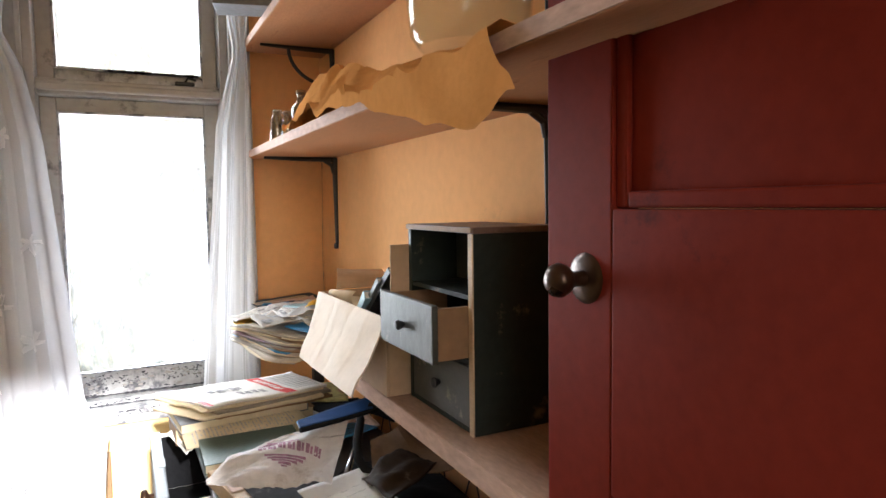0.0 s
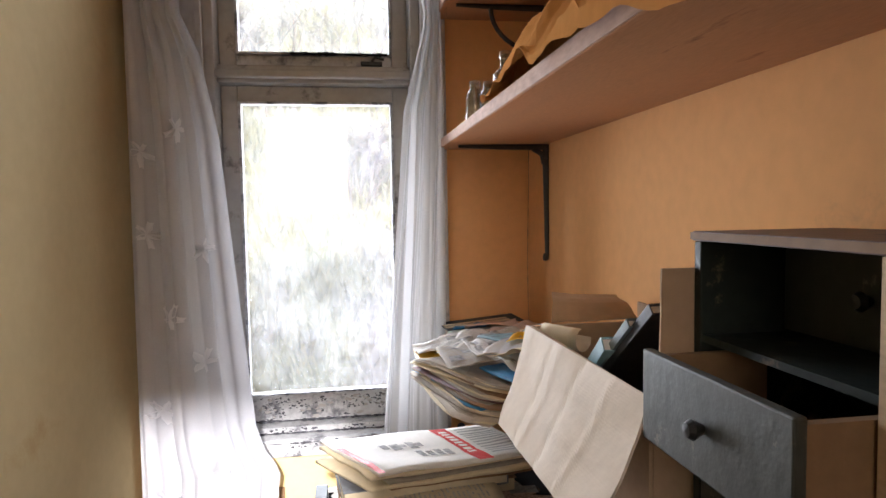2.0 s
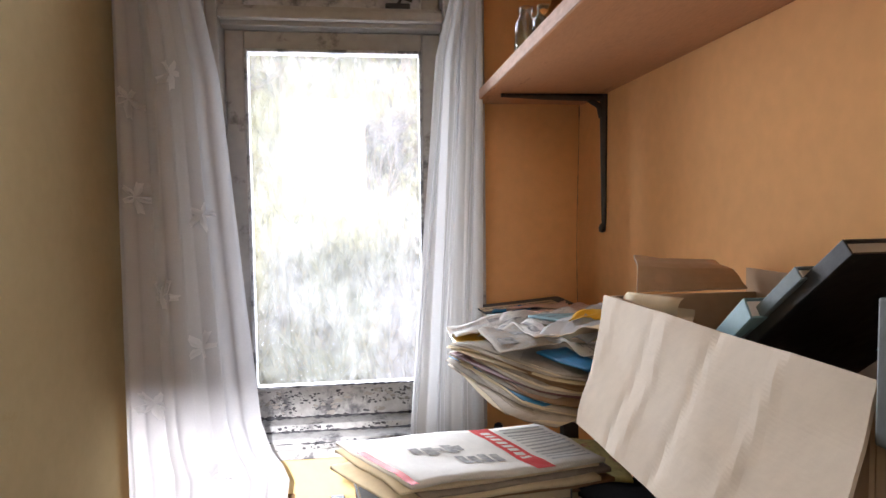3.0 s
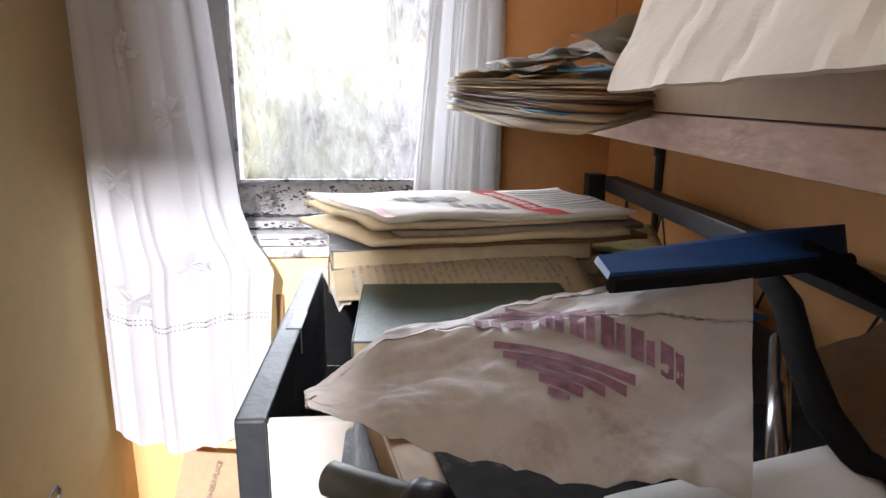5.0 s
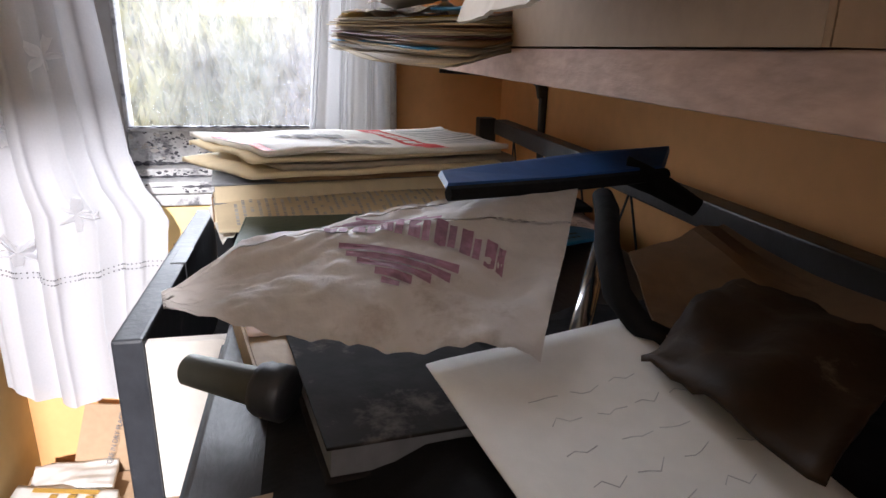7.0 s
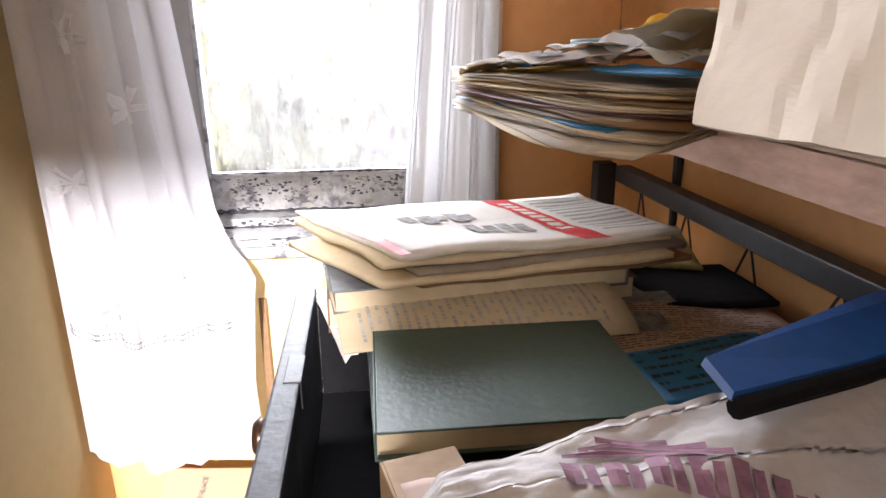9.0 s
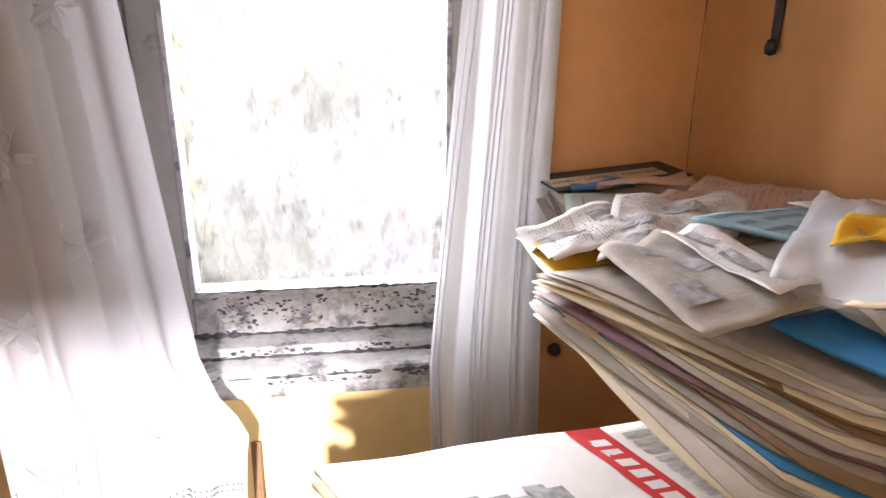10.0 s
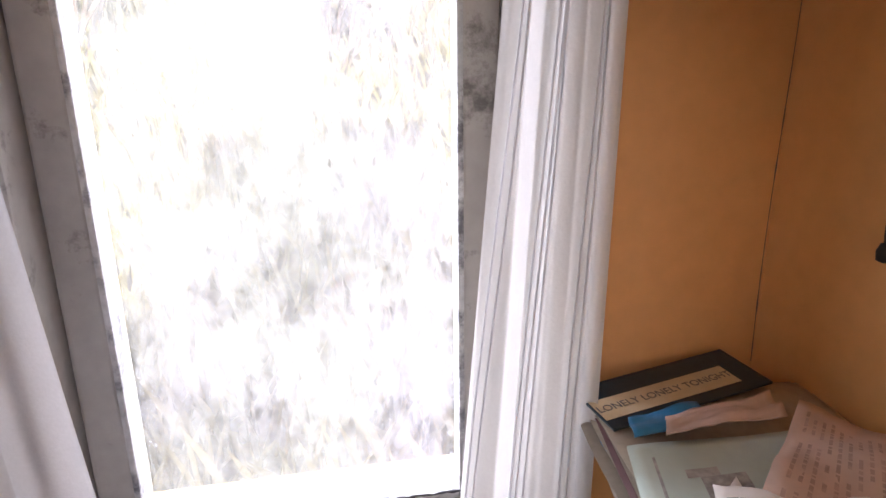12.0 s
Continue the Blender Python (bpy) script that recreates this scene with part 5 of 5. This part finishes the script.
def curtain(z_top, z_bot, edge0, edge1, y, folds, depth, seed, label, hem=None, n=150, rows=60, material=None):
    """A hanging net, gathered in folds between its two edges; edge0(z) and edge1(z) give their x."""
    ct = tagged(empty("net_curtain", pose(0, y, z_top)), label, "curtain", "net curtains")
    bm = bmesh.new()
    grid = []

    def place(u, w):
        z = z_top + (z_bot - z_top) * w
        if hem:
            z += hem(u) * w
        x = edge0(z) + (edge1(z) - edge0(z)) * (u + 0.012 * math.sin(u * folds * 12.6 + seed))
        d = depth * (0.45 + 0.55 * w)
        yy = d * (math.sin(u * folds * 2 * math.pi + seed + 0.8 * math.sin(2.2 * w + seed)) + 0.30 * math.sin(u * folds * 3.1 * math.pi + 1.7 * seed + 2 * w)) + 0.022 * noise.noise(Vector((u * 5 + seed, w * 1.3, seed))) + 0.0012 * noise.noise(Vector((u * 12, w * 2.2, seed + 3)))
        return Vector((x, yy, z - z_top))
    for j in range(rows + 1):
        grid.append([bm.verts.new(place(i / n, j / rows)) for i in range(n + 1)])
    for j in range(rows):
        for i in range(n):
            bm.faces.new((grid[j][i], grid[j][i + 1], grid[j + 1][i + 1], grid[j + 1][i]))
    part("net", bm, material or M_CURTAIN, ct, "sheer white net", True)
    return ct, place


left_c, left_place = curtain(2.36, 0.37, lerp_table([(2.4, -0.36), (1.6, -0.365), (0.3, -0.382)]),
                             lerp_table([(2.4, -0.16), (1.90, -0.235), (1.80, -0.19), (1.60, -0.150), (1.13, -0.109), (0.85, -0.082), (0.78, -0.060), (0.73, -0.022), (0.68, -0.030), (0.5, -0.045), (0.3, -0.035)]),
                             2.03, 4.3, 0.012, 0.7, "long white net curtain with embroidered leaves, its hem torn", lambda u: -0.03 * math.sin(5 * u) - 0.05 * u)
right_c, right_place = curtain(2.36, 0.45, lerp_table([(2.4, 0.30), (1.90, 0.375), (1.86, 0.367), (1.66, 0.315), (1.45, 0.298), (1.1, 0.268), (0.8, 0.243), (0.4, 0.25)]),
                               lerp_table([(2.4, 0.44), (1.9, 0.415), (1.7, 0.42), (0.9, 0.415), (0.4, 0.43)]), 2.045, 3.0, 0.012, 2.1, "gathered white net curtain with drawn-thread stripes", material=M_CURTAIN_R)


def leaf_patch(place, u, w, size, turn):
    """A five-pointed leaf sewn on the net."""
    bm = bmesh.new()
    pts = []
    for k in range(40):
        a = 2 * math.pi * k / 40
        r = size * (0.34 + 0.66 * abs(math.cos(2.5 * a)) ** 1.6) * (1.0 if k % 2 else 0.84) * (1.0 + 0.25 * math.cos(a))
        du, dw = r * math.cos(a + turn) / 0.28, r * math.sin(a + turn) / 2.0
        q = place(min(1, max(0, u + du)), min(1, max(0, w + dw)))
        pts.append(bm.verts.new(q + Vector((0, -0.004, 0))))
    c = bm.verts.new(place(u, w) + Vector((0, -0.004, 0)))
    for k in range(40):
        bm.faces.new((c, pts[k], pts[(k + 1) % 40]))
    return bm


for k, (u, w) in enumerate(((0.16, 0.50), (0.70, 0.52), (0.22, 0.72), (0.62, 0.66), (0.34, 0.60), (0.52, 0.80), (0.14, 0.40), (0.55, 0.37), (0.2, 0.84))):
    part("leaf_motif", leaf_patch(left_place, u, w, 0.036, k * 1.3), M_LEAF, left_c, "embroidered leaf")
bm = bmesh.new()
for line in (0.86, 0.865):
    for i in range(60):
        q = left_place(0.03 + 0.94 * i / 60, line) + Vector((0, -0.003, 0))
        merge(bm, box(-0.0012, 0.0012, -0.0006, 0.0006, -0.0012, 0.0012, m=Matrix.Translation(q)))
part("hem_stitching", bm, M_GREYP, left_c, "row of drawn-thread stitches")
for u in (0.10, 0.14, 0.42, 0.46, 0.50, 0.78, 0.82):
    part("stripe", tube([right_place(u + 0.05 * math.sin(6 * w), w) + Vector((0, -0.003, 0)) for w in [0.2 + 0.78 * k / 40 for k in range(41)]], 0.0014, 4), M_LEAF, right_c, "woven stripe")
rod = tagged(empty("curtain_rod", pose(0.03, 2.045, 2.362)), "thin white curtain wire above the window", "curtain rod")
part("wire", tube([(XL + 0.005 - 0.03, 0, 0), (0.46 - 0.03, 0, 0)], 0.004, 8), M_WHITE, rod)
for x in (XL + 0.005, 0.46):
    part("hook", tube([(x - 0.03, 0, 0), (x - 0.03, 0.06, 0.0), (x - 0.03, 0.094, 0.0)], 0.003, 8), M_IRON, rod)

# ---- floor clutter under the window ----
cf = tagged(empty("collapsed_carton", pose(-0.15, 1.90, 0.0)), "collapsed brown carton printed STORE IN DRY PLACE", "box")
CF = Vector((-0.15, 1.90, 0.0))
pan = quad_card("panel", Vector((-0.33, 2.09, 0.03)) - CF, Vector((0.0, 2.11, 0.05)) - CF, Vector((0.02, 2.06, 0.28)) - CF, Vector((-0.245, 2.06, 0.31)) - CF, 0.003, M_CARD, cf, "", 8, 0.01, 0.004)
pan2 = quad_card("panel", Vector((-0.38, 1.72, 0.06)) - CF, Vector((0.0, 1.70, 0.05)) - CF, Vector((0.02, 2.05, 0.12)) - CF, Vector((-0.385, 2.08, 0.125)) - CF, 0.003, M_CARD, cf, "", 8, 0.01, 0.004)
label_text("STORE IN DRY PLACE", 0.0155, M_INK, Matrix.Translation(Vector((-0.195, 2.050, 0.215)) - CF) @ rot(90, -71, 0), cf)
leaf_of("white_packet", 0.16, 0.09, pose(-0.275, 2.015, 0.145, 4, 4, 6), M_PAPER, 0.010, 2, 21.1, "white folded packet on the floor heap", 0.02, category="packet")
stp = leaf_of("striped_carton", 0.20, 0.16, pose(-0.285, 1.90, 0.125, 6, 4, -8), M_PAPER, 0.008, 2, 22.4, "white carton with ochre stripes", 0.03, category="carton")
bm = bmesh.new()
for x in (-0.02, 0.015, 0.05):
    box(x, x + 0.014, -0.06, 0.05, 0.0385, 0.0400, bm=bm)
box(-0.06, 0.07, 0.055, 0.066, 0.0385, 0.0400, bm=bm)
part("stripes", bm, M_GOLD, stp)
for k in range(9):
    leaf_of("loose_paper", rnd(0.14, 0.24), rnd(0.12, 0.2), pose(rnd(-0.3, 0.08), rnd(1.1, 2.0), 0.004 + 0.012 * k, rnd(-5, 5), rnd(-5, 5), rnd(0, 90)), random.choice((M_PAPER, M_NEWS, M_CREAM, M_CARD)), 0.010, 2, 30 + k, "crumpled paper on the floor heap", printed=8)
tc_ = quad_card("tan_board", (-0.050, 2.110, 0.20), (-0.030, 2.113, 0.20), (-0.030, 2.132, 0.64), (-0.046, 2.130, 0.64), 0.004, M_TAN, None, "", 6, 0.0, 0.004)
tagged(tc_, "strip of tan board leaning under the sill", "board")

bm = tube([(XL + 0.0012, 1.80, 0.385), (XL + 0.0012, 1.825, 0.39), (XL + 0.0012, 1.835, 0.375), (XL + 0.0012, 1.815, 0.345), (XL + 0.0012, 1.822, 0.32), (XL + 0.0012, 1.81, 0.295), (XL + 0.0012, 1.84, 0.300)], 0.003, 6)
tagged(part("plaster_chip", bm, M_GREYP, bpy.data.objects["wall_left"], "chipped grey mark in the paint"))
bm = tube([(XR - 0.004 + 0.003 * math.sin(9 * z), YW - 0.004, z) for z in [1.07 + 0.02 * k for k in range(38)]], [0.0004 + 0.0018 * max(0, noise.noise(Vector((k * 0.9, 0, 0)))) for k in range(38)], 5)
part("corner_crack", bm, M_TWIG, bpy.data.objects["wall_window"], "dark crack down the plaster corner")
part("old_hook", lathe([(0, 0.02), (0.010, 0.016), (0.012, 0.008), (0.006, 0)], 14, pose(0.47, YW, 0.775, 90, 0, 0)), M_IRON, bpy.data.objects["wall_window"], "small black wall knob")

# ---- floorboards, and what is outside ----
fl = bpy.data.objects["floor"]
me = None
for k in range(9):
    x = XL + 0.0012 + k * (XR - XL) / 9
    if me is None:
        ob = part("floorboard", box(0, (XR - XL) / 9 - 0.0025, YB, YW, -0.0115, 0, 0.001), M_FLOOR, fl)
        me = ob.data
    else:
        ob = new("floorboard", me)
        ob.parent = fl
    ob.location = (x, 0, 0)

N = 60
bm = bmesh.new()
gr = []


def ground_z(x, y):
    bank = max(0.0, y - 4.2)
    return -0.15 + min(0.62 * bank, 6.0) * (1 if y > 0 else 0) + 0.25 * noise.noise(Vector((x * 0.5, y * 0.5, 0))) * min(1, bank)


xs = [-900, -300, -100, -40, -20] + [-12 + 0.6 * i for i in range(41)] + [20, 40, 100, 300, 900]
ys = [-900, -200, -50, -12, -4] + [YW + 0.3 + 0.5 * i for i in range(34)] + [24, 40, 100, 300, 900]
for y in ys:
    gr.append([bm.verts.new((x, y, ground_z(x, y))) for x in xs])
for j in range(len(ys) - 1):
    for i in range(len(xs) - 1):
        bm.faces.new((gr[j][i], gr[j][i + 1], gr[j + 1][i + 1], gr[j + 1][i]))
structure("ground", bm, M_SOIL, "rough grassy bank rising behind the house", smooth=True)
verts, faces = [], []
for k in range(26000):
    x, y = rnd(-5, 5.5), rnd(3.4, 12)
    z = ground_z(x, y) - 0.02
    h, a, w = rnd(0.12, 0.5), rnd(0, 6.28), rnd(0.006, 0.014)
    lx, ly = rnd(-0.18, 0.18), rnd(-0.18, 0.10)
    i = len(verts)
    verts += [(x - w * math.cos(a), y - w * math.sin(a), z), (x + w * math.cos(a), y + w * math.sin(a), z), (x + lx * 0.5 + w * 0.7, y + ly * 0.5, z + h * 0.65), (x + lx, y + ly, z + h)]
    faces += [(i, i + 1, i + 2), (i, i + 2, i + 3)]
me = bpy.data.meshes.new("grass")
me.from_pydata(verts, [], faces)
me.materials.append(M_GRASS)
tagged(new("grass", me), "long pale winter grass on the bank", "grass", kind="stuff")


def bush(x, y, size, seed):
    """A bare shrub: forked tapering stems with many twigs."""
    random.seed(seed)
    sb = tagged(empty("bare_shrub", pose(x, y, ground_z(x, y) - 0.05)), "bare grey winter shrub on the bank", "shrub", "shrubs outside")
    stems, twigs = bmesh.new(), ([], [])

    def twig(p, d, ln):
        i = len(twigs[0])
        s = d.orthogonal().normalized() * 0.006
        e = p + d * ln
        twigs[0].extend([p - s, p + s, e])
        twigs[1].append((i, i + 1, i + 2))

    def grow(p, d, ln, r, depth):
        pts = [p]
        for k in range(3):
            d = (d + Vector((rnd(-0.3, 0.3), rnd(-0.3, 0.3), rnd(-0.1, 0.2)))).normalized()
            pts.append(pts[-1] + d * ln / 3)
        merge(stems, tube(pts, [r, r * 0.85, r * 0.7, r * 0.55], 5))
        if depth:
            for k in range(3):
                grow(pts[rnd(0, 1) < 0.5 and 2 or 3], (d + Vector((rnd(-0.9, 0.9), rnd(-0.9, 0.9), rnd(-0.2, 0.6)))).normalized(), ln * 0.7, r * 0.55, depth - 1)
        else:
            for k in range(26):
                twig(pts[1].lerp(pts[3], rnd(0, 1)), Vector((rnd(-1, 1), rnd(-1, 1), rnd(-0.4, 1))).normalized(), rnd(0.1, 0.35) * size)
    for k in range(4):
        grow(Vector((rnd(-0.1, 0.1), rnd(-0.1, 0.1), 0)), Vector((rnd(-0.5, 0.5), rnd(-0.4, 0.4), 1)).normalized(), 0.7 * size, 0.03 * size, 2)
    part("stems", stems, M_TWIG, sb)
    me = bpy.data.meshes.new("twigs")
    me.from_pydata(twigs[0], [], twigs[1])
    me.materials.append(M_TWIG)
    ob = new("twigs", me)
    ob.parent = sb


for k, (x, y, s) in enumerate(((-1.6, 6.5, 1.2), (-0.6, 8.2, 1.4), (0.6, 9.0, 1.2), (1.9, 7.5, 1.0), (-2.6, 8.5, 1.5), (3.0, 9.2, 1.4), (0.2, 6.6, 0.7))):
    bush(x, y, s, 100 + k)
